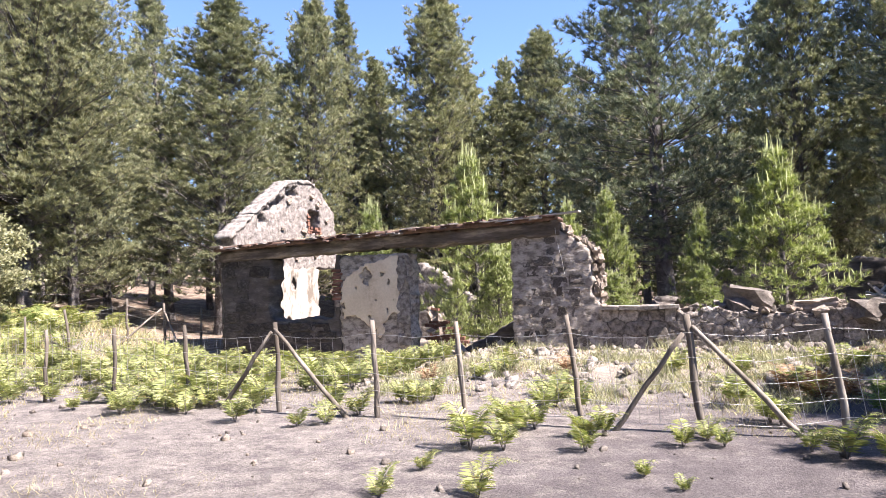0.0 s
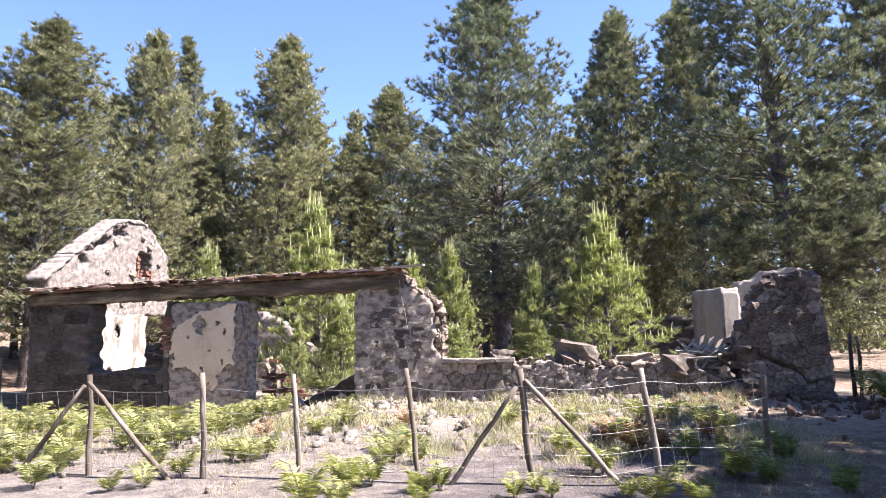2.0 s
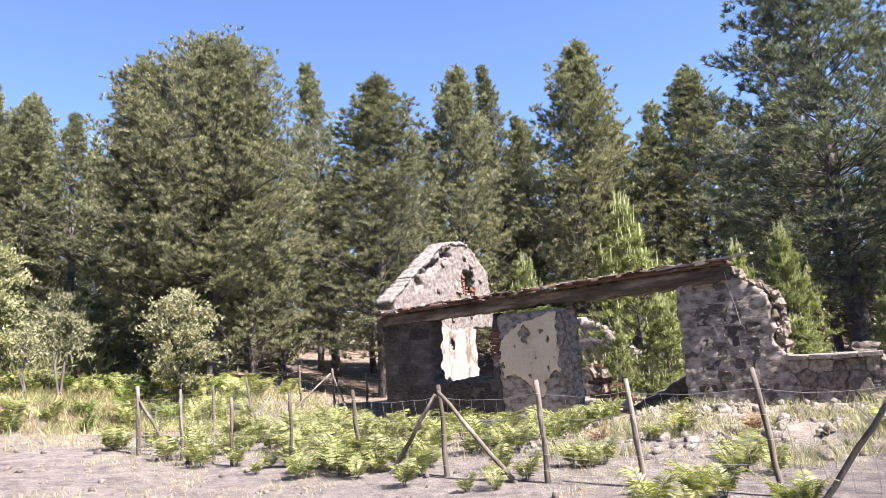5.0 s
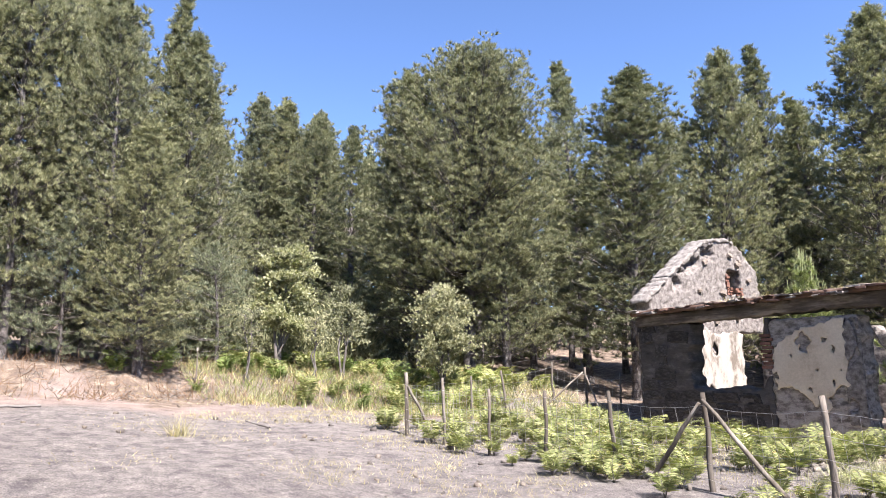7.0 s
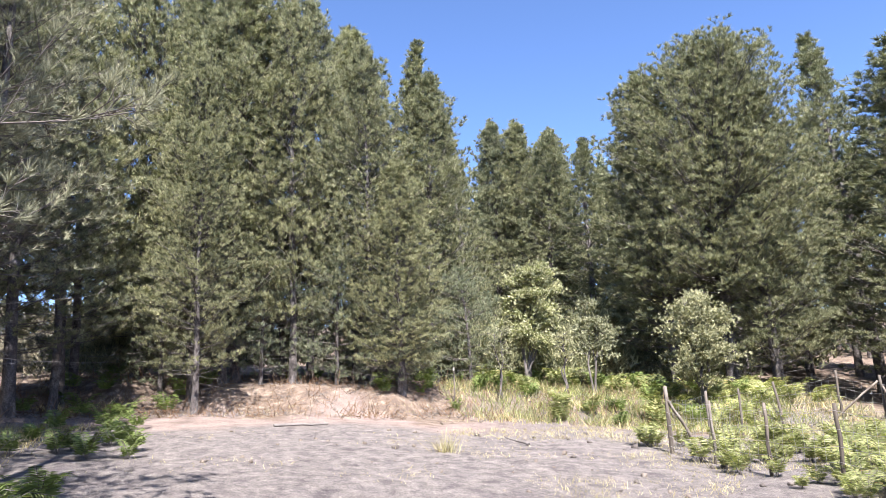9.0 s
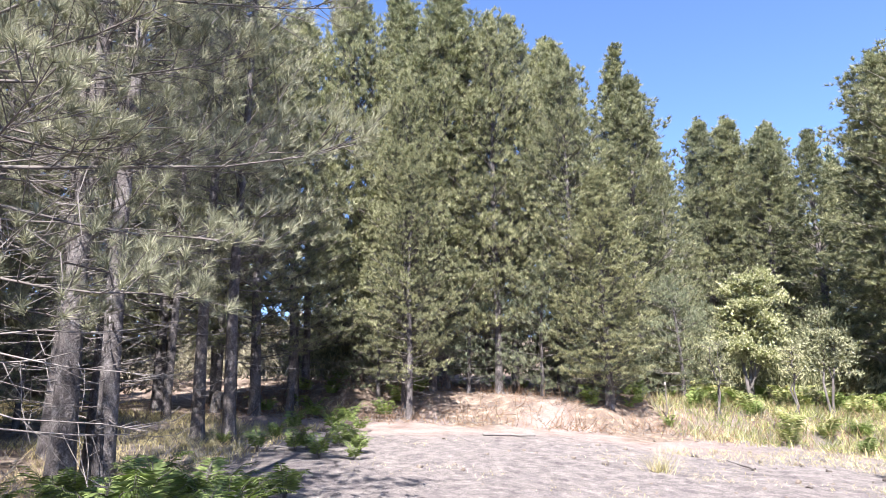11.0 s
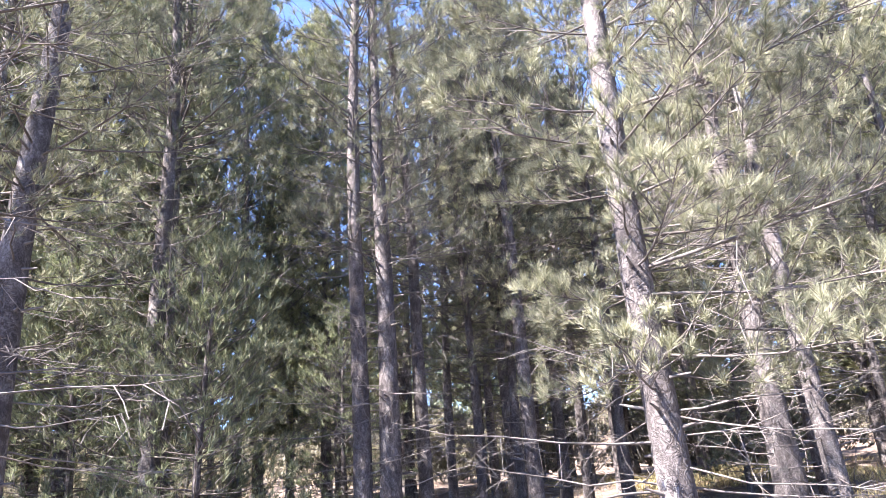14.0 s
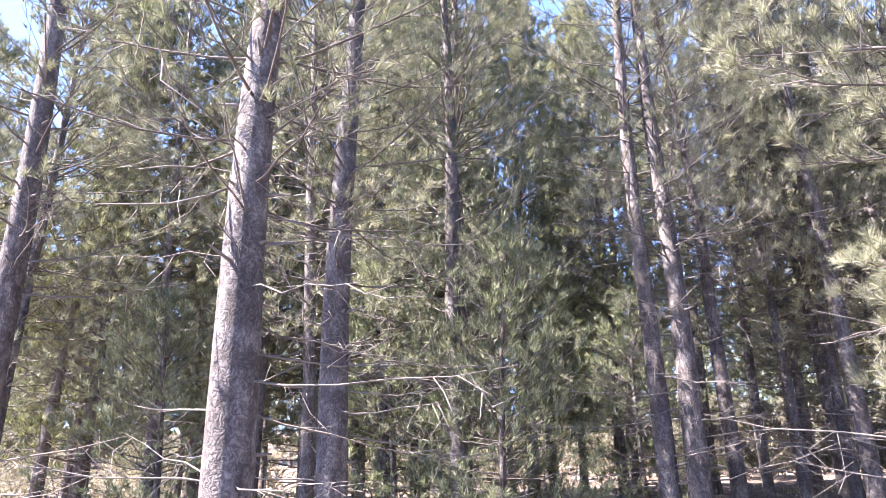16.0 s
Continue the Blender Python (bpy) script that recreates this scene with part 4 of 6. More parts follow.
def lay_stones(parent, place, u0, u1, z0, z1, inside, shapes, rnd, course=(0.15, 0.26), wide=(0.2, 0.5), miss=0.2, proud=0.03, lift=0.0):
    """Courses of uneven stones bedded in a wall's face; where one is missing the mortar shows."""
    z = z0
    while z < z1:
        h = rnd.uniform(*course)
        u = u0 - rnd.uniform(0, 0.2)
        while u < u1:
            w = rnd.uniform(*wide)
            hh = h * rnd.uniform(0.75, 1.05)
            if rnd.random() > miss and all(inside(u + w * a, z + h * b) for a in (0.1, 0.9) for b in (0.1, 0.9)):
                piece("stone", rnd.choice(shapes), parent, place(u + w / 2, FRONT + 0.09 - lift - proud * rnd.uniform(0.2, 1.0), z + h / 2 + rnd.uniform(-0.02, 0.02), rnd.uniform(-3, 3), rnd.uniform(-6, 6), rnd.uniform(-4, 4)) @ Matrix.Diagonal((w * 0.95, 0.2, hh * 0.95, 1)))
            u += w
        z += h


ROCKS = [rock_mesh("stone", STONE, 100 + k) for k in range(6)]
PALE_ROCKS = [rock_mesh("stone", RUBBLE, 110 + k) for k in range(6)]
SQUARED = [wall_stone_mesh("stone", WALL_STONE, 130 + k) for k in range(8)]
MIDDLING = [wall_stone_mesh("stone", MID_STONE, 150 + k) for k in range(6)]
DARK_BLOCKS = [wall_stone_mesh("stone", DARK_STONE, 140 + k) for k in range(6)]
PIERS = [wall_stone_mesh("stone", PIER_STONE, 160 + k) for k in range(6)]
rnd = random.Random(12)
FRONT = 13.7
house = base("ruined_house", -7.0, FRONT, 0, "roofless ruined stone house front with window, doorway and gable", "ruin")
inv = house.matrix_basis.inverted()


def in_house(x, y, z, rx=0, ry=0, rz=0):
    return inv @ pose(x, y, z, rx, ry, rz)


def left_bay(u, z):
    if u < -11.72 + ragged(z, 0.05, 1.0):
        return False
    win_l, win_r = -10.24 + ragged(z, 0.10, 2.0), -8.36 + ragged(z, 0.08, 3.0) - 0.14 * ease(z, 1.2, 0.85)
    if win_l < u < win_r and z > 0.84 + ragged(u, 0.05, 4.0):
        return False
    return u < -8.30


wall_piece("wall", -11.8, -8.28, -0.3, 2.32, 0.055, left_bay, 0.5, coursed(0.27, 0.55, 0.04, 0.022, 1.0, 0.015), DARK_MASONRY, house, in_house(0, FRONT, 0), "dark stone front wall with broken window")
wall_piece("wall", -8.3, -6.40, -0.3, 2.24, 0.055, lambda u, z: -8.27 + ragged(z, 0.04, 44.0) < u < -6.47 + ragged(z, 0.03, 6.0), 0.5, coursed(0.24, 0.42, 0.05, 0.03, 2.0), MASONRY, house, in_house(0, FRONT + 0.004, 0))


def plaster(u, z):
    left = -8.22 + 0.75 * ease(z, 1.45, 2.25) ** 1.3 + 0.30 * ease(z, 1.2, 0.4) + ragged(z, 0.10, 7.0) + 0.05 * noise.noise((z * 14, 2.0, 7.0))
    low = 0.42 + 0.45 * ease(u, -7.2, -8.0) + 0.5 * ease(u, -7.25, -6.95) + ragged(u, 0.16, 8.0)
    top = 2.20 - 0.10 * ease(u, -6.9, -7.4) + ragged(u, 0.05, 9.0)
    if (u + 7.55) ** 2 / 0.018 + (z - 1.78) ** 2 / 0.03 < 1 + 2.5 * noise.noise((u * 8, z * 8, 3)):
        return False
    if noise.noise((u * 5.2, z * 5.2, 20.0)) + 0.35 * noise.noise((u * 13, z * 13, 21.0)) > 0.46:
        return False
    return left < u < -6.74 + 0.10 * noise.noise((z * 4, 3, 1)) and low < z < top


wall_piece("plaster", -8.4, -6.3, 0.1, 2.25, 0.022, plaster, 0.03, lambda u, z: 0.006 * noise.noise((u * 4, z * 4, 2)), CREAM_PLASTER, house, in_house(0, FRONT - 0.055, 0), "flaking cream plaster")
wall_piece("plaster", -6.8, -6.45, 0.2, 2.2, 0.035, lambda u, z: noise.noise((u * 5, z * 3, 31.0)) < 0.22, 0.03, lambda u, z: 0.006 * noise.noise((u * 4, z * 4, 2)), GREY_RENDER, house, in_house(0, FRONT - 0.05, 0))


def pier(u, z):
    right = -2.25 + ragged(z, 0.06, 11.0)
    if z > 0.95:
        right = -2.28 - 0.10 * ease(z, 1.0, 1.3) - 0.06 * ease(z, 1.6, 1.9) - 0.75 * ease(z, 2.05, 2.75) + ragged(z, 0.10, 12.0)
    return -4.08 + ragged(z, 0.02, 13.0) < u < right


wall_piece("wall", -4.15, -2.1, -0.3, 2.74, 0.045, pier, 0.5, lambda u, z: 0.014 * noise.noise((u * 6, z * 6, 3)) + 0.012 * noise.noise((u * 15, z * 15, 3)) - 0.05 * ease(abs(u + 3.42 + 0.05 * math.sin(z * 9)), 0.03, 0.0) * (0.9 < z < 1.3), MASONRY, house, in_house(0, FRONT, 0), "coursed stone pier with broken edge")
lay_stones(house, in_house, -4.05, -2.45, 0.0, 2.45, pier, PIERS, rnd, (0.14, 0.24), (0.14, 0.44), 0.42, 0.0, -0.006)
lay_stones(house, in_house, -11.65, -8.35, 0.0, 2.3, left_bay, DARK_BLOCKS, rnd, (0.22, 0.30), (0.35, 0.65), 0.15, 0.025)
for k in range(95):                                     # loose stones of the pier's broken end
    z = 0.95 + 1.75 * (k + rnd.random()) / 95
    edge = -2.33 - 0.75 * ease(z, 2.05, 2.75)
    s = rnd.uniform(0.06, 0.17)
    piece("stone", rnd.choice(PALE_ROCKS), house, in_house(edge + rnd.uniform(-0.09, 0.10), FRONT + rnd.uniform(0.02, 0.45), z, rnd.uniform(0, 360), rnd.uniform(0, 360), rnd.uniform(0, 360)) @ Matrix.Diagonal((s, s * 0.8, s * 0.7, 1)))

# lintel, eaves board and a row of roof tiles under fallen needles; all of it rises a little to the right
SLOPE = math.degrees(math.atan(0.20 / 8.9))


def lintel(u, z):
    return z > 0.02 + ragged(u, 0.025, 14.0) + 0.05 * ease(u, 6.0, 5.2) and z < 0.33 and u < 8.78 + ragged(z, 0.05, 15.0)


eaves_at = in_house(-11.78, FRONT - 0.06, 2.24, 0, -SLOPE, 0)
wall_piece("lintel", 0.0, 8.9, 0.0, 0.34, 0.06, lintel, 0.56, coursed(5.0, 2.9, 0.04, 0.015, 4.0, 0.012), LINTEL, house, eaves_at, "long weathered concrete lintel")
wall_piece("cornice", -0.05, 8.75, 0.33, 0.42, 0.05, lambda u, z: True, 0.75, lambda u, z: 0.03 * noise.noise((u * 2.5, z * 3, 6)), EARTH, house, eaves_at @ pose(0, -0.12, 0), "dark red-brown course of broken tiles", 0.03)
bm = bmesh.new()
for t in range(7):
    a = math.pi * t / 6
    for y, r in ((0.0, 0.095), (0.42, 0.08)):
        bm.verts.new((math.cos(a) * r, y, math.sin(a) * r * 0.22))
        bm.verts.new((math.cos(a) * (r - 0.016), y, math.sin(a) * (r - 0.016) * 0.22))
bm.verts.ensure_lookup_table()
for t in range(6):
    o, p = 4 * t, 4 * (t + 1)
    for q in ((o, p, p + 2, o + 2), (o + 1, o + 3, p + 3, p + 1), (o, o + 1, p + 1, p), (o + 2, p + 2, p + 3, o + 3)):
        bm.faces.new([bm.verts[i] for i in q])
tile_mesh = bpy.data.meshes.new("roof_tile")
bm.to_mesh(tile_mesh)
bm.free()
tile_mesh.materials.append(TILE)
for k in range(44):
    if rnd.random() < 0.74:
        continue
    piece("roof_tile", tile_mesh, house, eaves_at @ pose(0.05 + k * 0.198 + rnd.uniform(-0.02, 0.02), -0.13 + rnd.uniform(-0.04, 0.06), 0.425 + rnd.uniform(-0.01, 0.012), 4 + rnd.uniform(-3, 5), rnd.uniform(-10, 10), rnd.uniform(-7, 7)))
shard = bpy.data.meshes.new("tile_shard")
bm = bmesh.new()
bmesh.ops.create_cube(bm, size=1, matrix=Matrix.Diagonal((0.22, 0.30, 0.024, 1)))
for v in bm.verts:
    v.co.x += 0.03 * math.sin(v.co.y * 31)
bmesh.ops.bevel(bm, geom=bm.edges, offset=0.004, segments=1)
bm.to_mesh(shard)
bm.free()
shard.materials.append(TILE)
pale_shard = shard.copy()
pale_shard.materials.clear()
pale_shard.materials.append(LIME)
for k in range(64):
    u = 0.0 + 8.6 * (k + rnd.random()) / 64
    wide = rnd.uniform(0.5, 1.3)
    piece("tile_shard", pale_shard if rnd.random() < (0.7 if u < 0.7 else 0.3) else shard, house, eaves_at @ pose(u, -0.10 + rnd.uniform(-0.05, 0.05), rnd.choice((0.345, 0.38, 0.415, 0.44)) + rnd.uniform(-0.01, 0.01), rnd.uniform(-6, 8), rnd.uniform(-7, 7), rnd.uniform(-25, 25)) @ Matrix.Diagonal((wide, rnd.uniform(0.6, 1.1), rnd.uniform(0.7, 1.4), 1)))
wall_piece("roof_edge", 0.0, 8.6, 0.42, 0.66, 0.03, lambda u, z: z < 0.455 + 0.04 * noise.noise((u * 1.3, 2, 5)) + 0.035 * noise.noise((u * 5, 2, 5)), 0.65, lambda u, z: 0.02 * noise.noise((u * 5, z * 5, 6)), RUBBLE, house, eaves_at @ pose(0, 0.0, 0.0), "pale crumbled mortar and fallen needles and soil along the roof edge")
bm = bmesh.new()
bmesh.ops.create_cube(bm, size=1, matrix=Matrix.LocRotScale((0, 0, 0), None, (1.75, 0.30, 0.035)))
bmesh.ops.bevel(bm, geom=bm.edges, offset=0.008, segments=1)
board = part("eaves_board", bm, PLANK, house, "loose grey board at the end of the eaves")
board.matrix_basis = in_house(-3.45, FRONT - 0.12, 2.86, 3, -3.2, 1.0)

# left end wall with its gable, bare stone above, white plaster inside below
RIDGE_Y, BACK_Y = 17.4, 20.6


def gable_top(y):
    if y < 16.6:
        return 2.80 + 1.96 * (y - FRONT) / 2.9
    if y < RIDGE_Y:
        return 4.76 + 0.09 * (y - 16.6) / (RIDGE_Y - 16.6)
    return 4.85 - 0.10 * (y - RIDGE_Y) - 0.42 * ease(y, 17.6, 18.9) * (y - RIDGE_Y) - 2.2 * ease(y, 19.0, 19.25)


def gable(u, z):
    if 17.55 < u < 18.2 and 3.28 < z < 4.0 or 17.9 + ragged(z, 0.06, 41.0) < u < 19.7 and 0.35 < z < 2.2:
        return False
    return z < gable_top(u) + ragged(u, 0.06, 16.0) * ease(u, 16.0, 17.5)


def gable_face(u, z):
    """Rough bare stonework, with a torn hollow below the verge."""
    gap = gable_top(u) - z
    torn = ease(gap, 0.10, 0.20) * (1 - ease(gap, 0.34, 0.62)) * ease(u, 15.0, 15.5) * (1 - ease(u, 16.9, 17.3))
    torn *= ease(noise.noise((u * 2.6, z * 2.6, 14.0)) + 0.6 * noise.noise((u * 7, z * 7, 15.0)), -0.12, 0.10)
    return 0.02 * noise.noise((u * 4, z * 4, 5)) + 0.03 * noise.noise((u * 8.7, z * 8.7, 5)) + 0.025 * noise.noise((u * 19, z * 19, 5)) - 0.3 * torn


side_on = in_house(-11.70, 0, 0, 0, 0, 90)          # u runs along +y, the wall goes back to -x
wall_piece("end_wall", FRONT + 0.5, BACK_Y, -0.3, 5.0, 0.045, gable, 0.5, gable_face, GABLE_STONE, house, side_on, "rough grey gable wall with small window")
wall_piece("verge", FRONT + 0.3, RIDGE_Y + 0.6, 2.5, 5.1, 0.045, lambda u, z: gable_top(u) - 0.09 + ragged(u, 0.12, 17.0) < z < gable_top(u) + 0.03 + ragged(u, 0.03, 19.0), 0.56, lambda u, z: 0.015 * noise.noise((u * 5, z * 5, 7)) + 0.02 * noise.noise((u * 14, z * 14, 7)), LIME, house, side_on @ pose(0, -0.03, 0), "pale mortar verge along the gable")
wall_piece("plaster", FRONT + 0.55, 19.6, 0.0, 2.35, 0.06, lambda u, z: z < 2.2 + ragged(u, 0.10, 18.0) and noise.noise((u * 2.2, z * 2.2, 40.0)) < 0.48 and u < 17.9 + ragged(z, 0.14, 43.0), 0.03, lambda u, z: 0.006 * noise.noise((u * 3, z * 3, 2)), WHITE_PLASTER, house, side_on @ pose(0, -0.085, 0), "white plaster with brown drip stains")
for k in range(26):                                   # stones that stand out of the gable's face
    y, z, s = rnd.uniform(14.4, 18.8), rnd.uniform(2.4, 4.7), rnd.uniform(0.08, 0.20)
    if z < gable_top(y) - 0.35 and not (17.4 < y < 18.35 and 3.15 < z < 4.15):
        piece("stone", rnd.choice(PALE_ROCKS), house, in_house(-11.71, y, z, rnd.uniform(-20, 20), rnd.uniform(-20, 20), rnd.uniform(-20, 20)) @ Matrix.Diagonal((0.16, s * 1.3, s * 0.8, 1)))

# what is left of the back wall and of an inner wall
wall_piece("wall", -10.8, -6.1, -0.2, 2.3, 0.08, lambda u, z: z < 1.0 + 1.25 * ease(u, -7.2, -9.2) + ragged(u, 0.2, 21.0), 0.45, coursed(0.27, 0.5, 0.06, 0.03, 6.0), GREY_RENDER, house, in_house(0, BACK_Y - 0.4, 0), "broken back wall")
brick_mesh = bpy.data.meshes.new("brick")
bm = bmesh.new()
bmesh.ops.create_cube(bm, size=1, matrix=Matrix.Diagonal((0.24, 0.12, 0.065, 1)))
bmesh.ops.bevel(bm, geom=bm.edges, offset=0.006, segments=1)
bm.to_mesh(brick_mesh)
bm.free()
brick_mesh.materials.append(BRICK)
for row in range(14):                                  # stepped stub of the brick partition behind the doorway
    wide = 4 - row // 3
    for col in range(wide):
        if rnd.random() < 0.25:
            piece("stone", rnd.choice(PALE_ROCKS), house, in_house(-6.44 + col * 0.24, 14.78, 0.13 + row * 0.08, rnd.uniform(0, 90), rnd.uniform(0, 90), 0) @ Matrix.Diagonal((0.2, 0.16, 0.13, 1)))
            continue
        piece("brick", brick_mesh, house, in_house(-6.49 + col * 0.25 + (row % 2) * 0.12 + rnd.uniform(-0.02, 0.02), 14.8 + rnd.uniform(-0.025, 0.025), 0.12 + row * 0.077, rnd.uniform(-6, 6), rnd.uniform(-9, 9), rnd.uniform(-14, 14)))
for row in range(8):                                   # bricks at the foot and side of the small gable window
    for y in ((17.56, 17.66, 17.95, 18.12) if row < 3 else (17.52,)):
        piece("brick", brick_mesh, house, in_house(-11.78 + rnd.uniform(-0.03, 0.03), y, 3.28 + row * 0.078, rnd.uniform(-5, 5), rnd.uniform(-5, 5), rnd.uniform(-12, 12)))
for row in range(9):                                   # brick jamb beside the window
    piece("brick", brick_mesh, house, in_house(-8.36 + 0.04 * (row % 2), FRONT + 0.03, 1.30 + row * 0.082, 0, 0, rnd.uniform(-4, 4)))
# the doorway's shade on this slab is put into its dark masonry colour
wall_piece("fallen_slab", 0, 1.35, -0.2, 0.95, 0.05, lambda u, z: z < 0.10 + 0.52 * u + ragged(u, 0.03, 51.0), 0.16, lambda u, z: 0.012 * noise.noise((u * 5, z * 5, 2)), DARK_MASONRY, house, in_house(-5.42, 14.3, -0.02, 14, 0, 3), "fallen slab leaning in the doorway, shade put into its dark colour")

# low front wall of rubble stone going on to the right
low_wall = base("low_stone_wall", 0, FRONT, 0, "low broken rubble stone wall with flat coping", "wall")


def in_low(x, y, z, rx=0, ry=0, rz=0):
    return low_wall.matrix_basis.inverted() @ pose(x, y, z, rx, ry, rz)


def low_top(u):
    return 0.96 if u < -0.95 else 0.93 - 0.08 * ease(u, -0.5, 0.6) - 0.32 * ease(u, 2.3, 3.4) + ragged(u, 0.10, 23.0) + 0.04 * noise.noise((u * 9, 1.0, 3.0))


wall_piece("core", -2.26, 3.55, -0.35, 1.05, 0.038, lambda u, z: z < low_top(u) - 0.04, 0.45, crazed(0.40, 0.05, 3.0, 0.02, 0.07), BEDDED, low_wall, in_low(0, FRONT + 0.03, 0))
for k in range(4):
    bm = bmesh.new()
    bmesh.ops.create_cube(bm, size=1, matrix=Matrix.Diagonal((0.36, 0.62, 0.07, 1)))
    bmesh.ops.bevel(bm, geom=bm.edges, offset=0.014, segments=1)
    slab = part("coping_slab", bm, GREY_RENDER, low_wall)
    slab.matrix_basis = in_low(-2.10 + 0.37 * k, FRONT + 0.22, 0.955 + rnd.uniform(-0.008, 0.008), rnd.uniform(-2, 2), rnd.uniform(-2, 2), rnd.uniform(-3, 3))
lay_stones(low_wall, in_low, -2.22, 3.45, -0.1, 0.95, lambda u, z: -2.25 < u < 3.5 and z < low_top(u) - 0.05, SQUARED, rnd, (0.15, 0.3), (0.2, 0.55), 0.84, 0.05)
for k in range(60):
    u = rnd.uniform(-0.8, 3.4)
    s = rnd.uniform(0.07, 0.2)
    piece("stone", rnd.choice(PALE_ROCKS if k % 3 else ROCKS), low_wall, in_low(u, FRONT + rnd.uniform(0.05, 0.45), low_top(u) + rnd.uniform(-0.05, 0.04), rnd.uniform(-25, 25), rnd.uniform(-25, 25), rnd.uniform(0, 360)) @ Matrix.Diagonal((s * 1.3, s, s * 0.6, 1)))


def boulder(x, y, z, sx, sy, sz, turn, seed, mat, label, tip=(0, 0)):
    ob = new("rock", rock_mesh("rock", mat, seed, 2))
    ob.matrix_basis = pose(x, y, z, tip[0], tip[1], turn) @ Matrix.Diagonal((sx, sy, sz, 1))
    return tagged(ob, label, "rock")


boulder(0.42, 14.1, 1.02, 0.78, 0.55, 0.46, 8, 201, STONE, "large squared grey block lying on the wall", (4, 9))
boulder(1.55, 14.05, 0.92, 0.62, 0.4, 0.20, -10, 202, RUBBLE, "flat pale stone on the broken wall", (0, -8))
boulder(-1.1, 14.3, 1.05, 0.42, 0.32, 0.17, 20, 203, STONE, "flat grey stone behind the coping")
boulder(2.35, 13.8, 0.80, 0.55, 0.42, 0.4, 30, 204, STONE, "rough stone at the wall's broken end")

# the far end of the house: shaded pier, inner walls and heap of planks
far_end = base("ruined_wall", 4.3, FRONT, 0, "tall shaded broken wall end of rough stone", "ruin")


def in_far(x, y, z, rx=0, ry=0, rz=0):
    return far_end.matrix_basis.inverted() @ pose(x, y, z, rx, ry, rz)


def far_pier(u, z):
    left = np.interp(z, (-0.3, 0.8, 1.2, 1.4, 1.5, 1.75, 1.8, 2.1, 2.2, 2.45), (3.45, 3.5, 3.40, 3.42, 3.62, 3.65, 3.80, 3.85, 4.0, 4.1)) + ragged(z, 0.06, 25.0)
    return left < u < 5.04 + ragged(z, 0.03, 26.0) - 0.10 * ease(z, 0.2, 2.4) and z < 2.44 + ragged(u, 0.05, 27.0)


far_bed = crazed(0.24, 0.03, 8.0, 0.024, 0.08)


def far_face(u, z):
    """Rough bedded stone with a long crack."""
    crack = abs(z - 0.95 + 0.55 * (u - 3.9) + 0.16 * noise.noise((u * 4, 3.0, 5.0)))
    return far_bed(u, z) - 0.16 * ease(crack, 0.06, 0.0) * ease(u, 3.5, 3.9) * (1 - ease(u, 4.7, 4.9))


wall_piece("wall", 3.3, 5.15, -0.3, 2.6, 0.04, far_pier, 0.55, lambda u, z: far_face(u, z), BEDDED, far_end, in_far(0, FRONT, 0))
lay_stones(far_end, in_far, 3.6, 5.0, 0.0, 2.3, far_pier, MIDDLING, rnd, miss=0.72, proud=0.02, lift=0.01)
for k in range(30):
    z = rnd.uniform(0.4, 2.4)
    s = rnd.uniform(0.12, 0.26)
    piece("stone", rnd.choice(ROCKS), far_end, in_far(3.50 + 0.50 * ease(z, 1.35, 2.4) + rnd.uniform(-0.06, 0.10), FRONT + rnd.uniform(0.0, 0.5), z, rnd.uniform(-30, 30), rnd.uniform(-30, 30), rnd.uniform(0, 360)) @ Matrix.Diagonal((s * 1.3, s, s * 0.6, 1)))
for k in range(22):                                    # loose stones along the top
    s = rnd.uniform(0.08, 0.2)
    piece("stone", rnd.choice(ROCKS), far_end, in_far(4.05 + 0.04 * k, FRONT + rnd.uniform(0.05, 0.5), 2.42 + rnd.uniform(-0.04, 0.05), rnd.uniform(-25, 25), rnd.uniform(-25, 25), rnd.uniform(0, 360)) @ Matrix.Diagonal((s * 1.4, s, s * 0.6, 1)))
for k in range(9):
    s = rnd.uniform(0.2, 0.34)
    piece("stone", rnd.choice(ROCKS), far_end, in_far(3.4 + k * 0.22, FRONT - 0.12 + rnd.uniform(-0.1, 0.1), 0.12 + rnd.uniform(-0.05, 0.05), rnd.uniform(-15, 15), rnd.uniform(-15, 15), rnd.uniform(0, 40)) @ Matrix.Diagonal((s * 1.3, s, s * 0.7, 1)))
inner = base("inner_wall", 3.78, 16.6, 0, "pale plastered inner wall end with broken top", "ruin")
wall_piece("wall", 0, 0.42, -0.2, 2.5, 0.06, lambda u, z: z < 2.42 + ragged(u * 3, 0.10, 29.0), 1.7, lambda u, z: 0.006 * noise.noise((u * 4, z * 4, 3)), GREY_PLASTER, inner, pose(0, 0, 0, 0, 0, 11), chip=0.015)
wall_piece("plaster", 0.02, 0.40, 0.95, 2.3, 0.06, lambda u, z: True, 0.02, lambda u, z: 0.004 * noise.noise((u * 4, z * 4, 3)), WHITE_PLASTER, inner, pose(0, 0, 0, 0, 0, 11) @ pose(0, -0.03, 0), "pale plaster on the wall's end")
back = base("inner_wall", 4.5, 18.1, 0, "tall grey plastered wall in the pines' shade", "ruin")
wall_piece("wall", 0, 1.7, -0.2, 3.0, 0.07, lambda u, z: z < 2.66 + 0.24 * ease(u, 0.3, 0.7) + ragged(u, 0.12, 30.0), 0.4, coursed(2.0, 3.0, 0.03, 0.01, 9.0, 0.012), GREY_PLASTER, back, pose(0, 0, 0), chip=0.02)
rear = base("stone_wall", 0.6, 19.0, 0, "dark dry stone wall deep in shade behind the house", "wall")
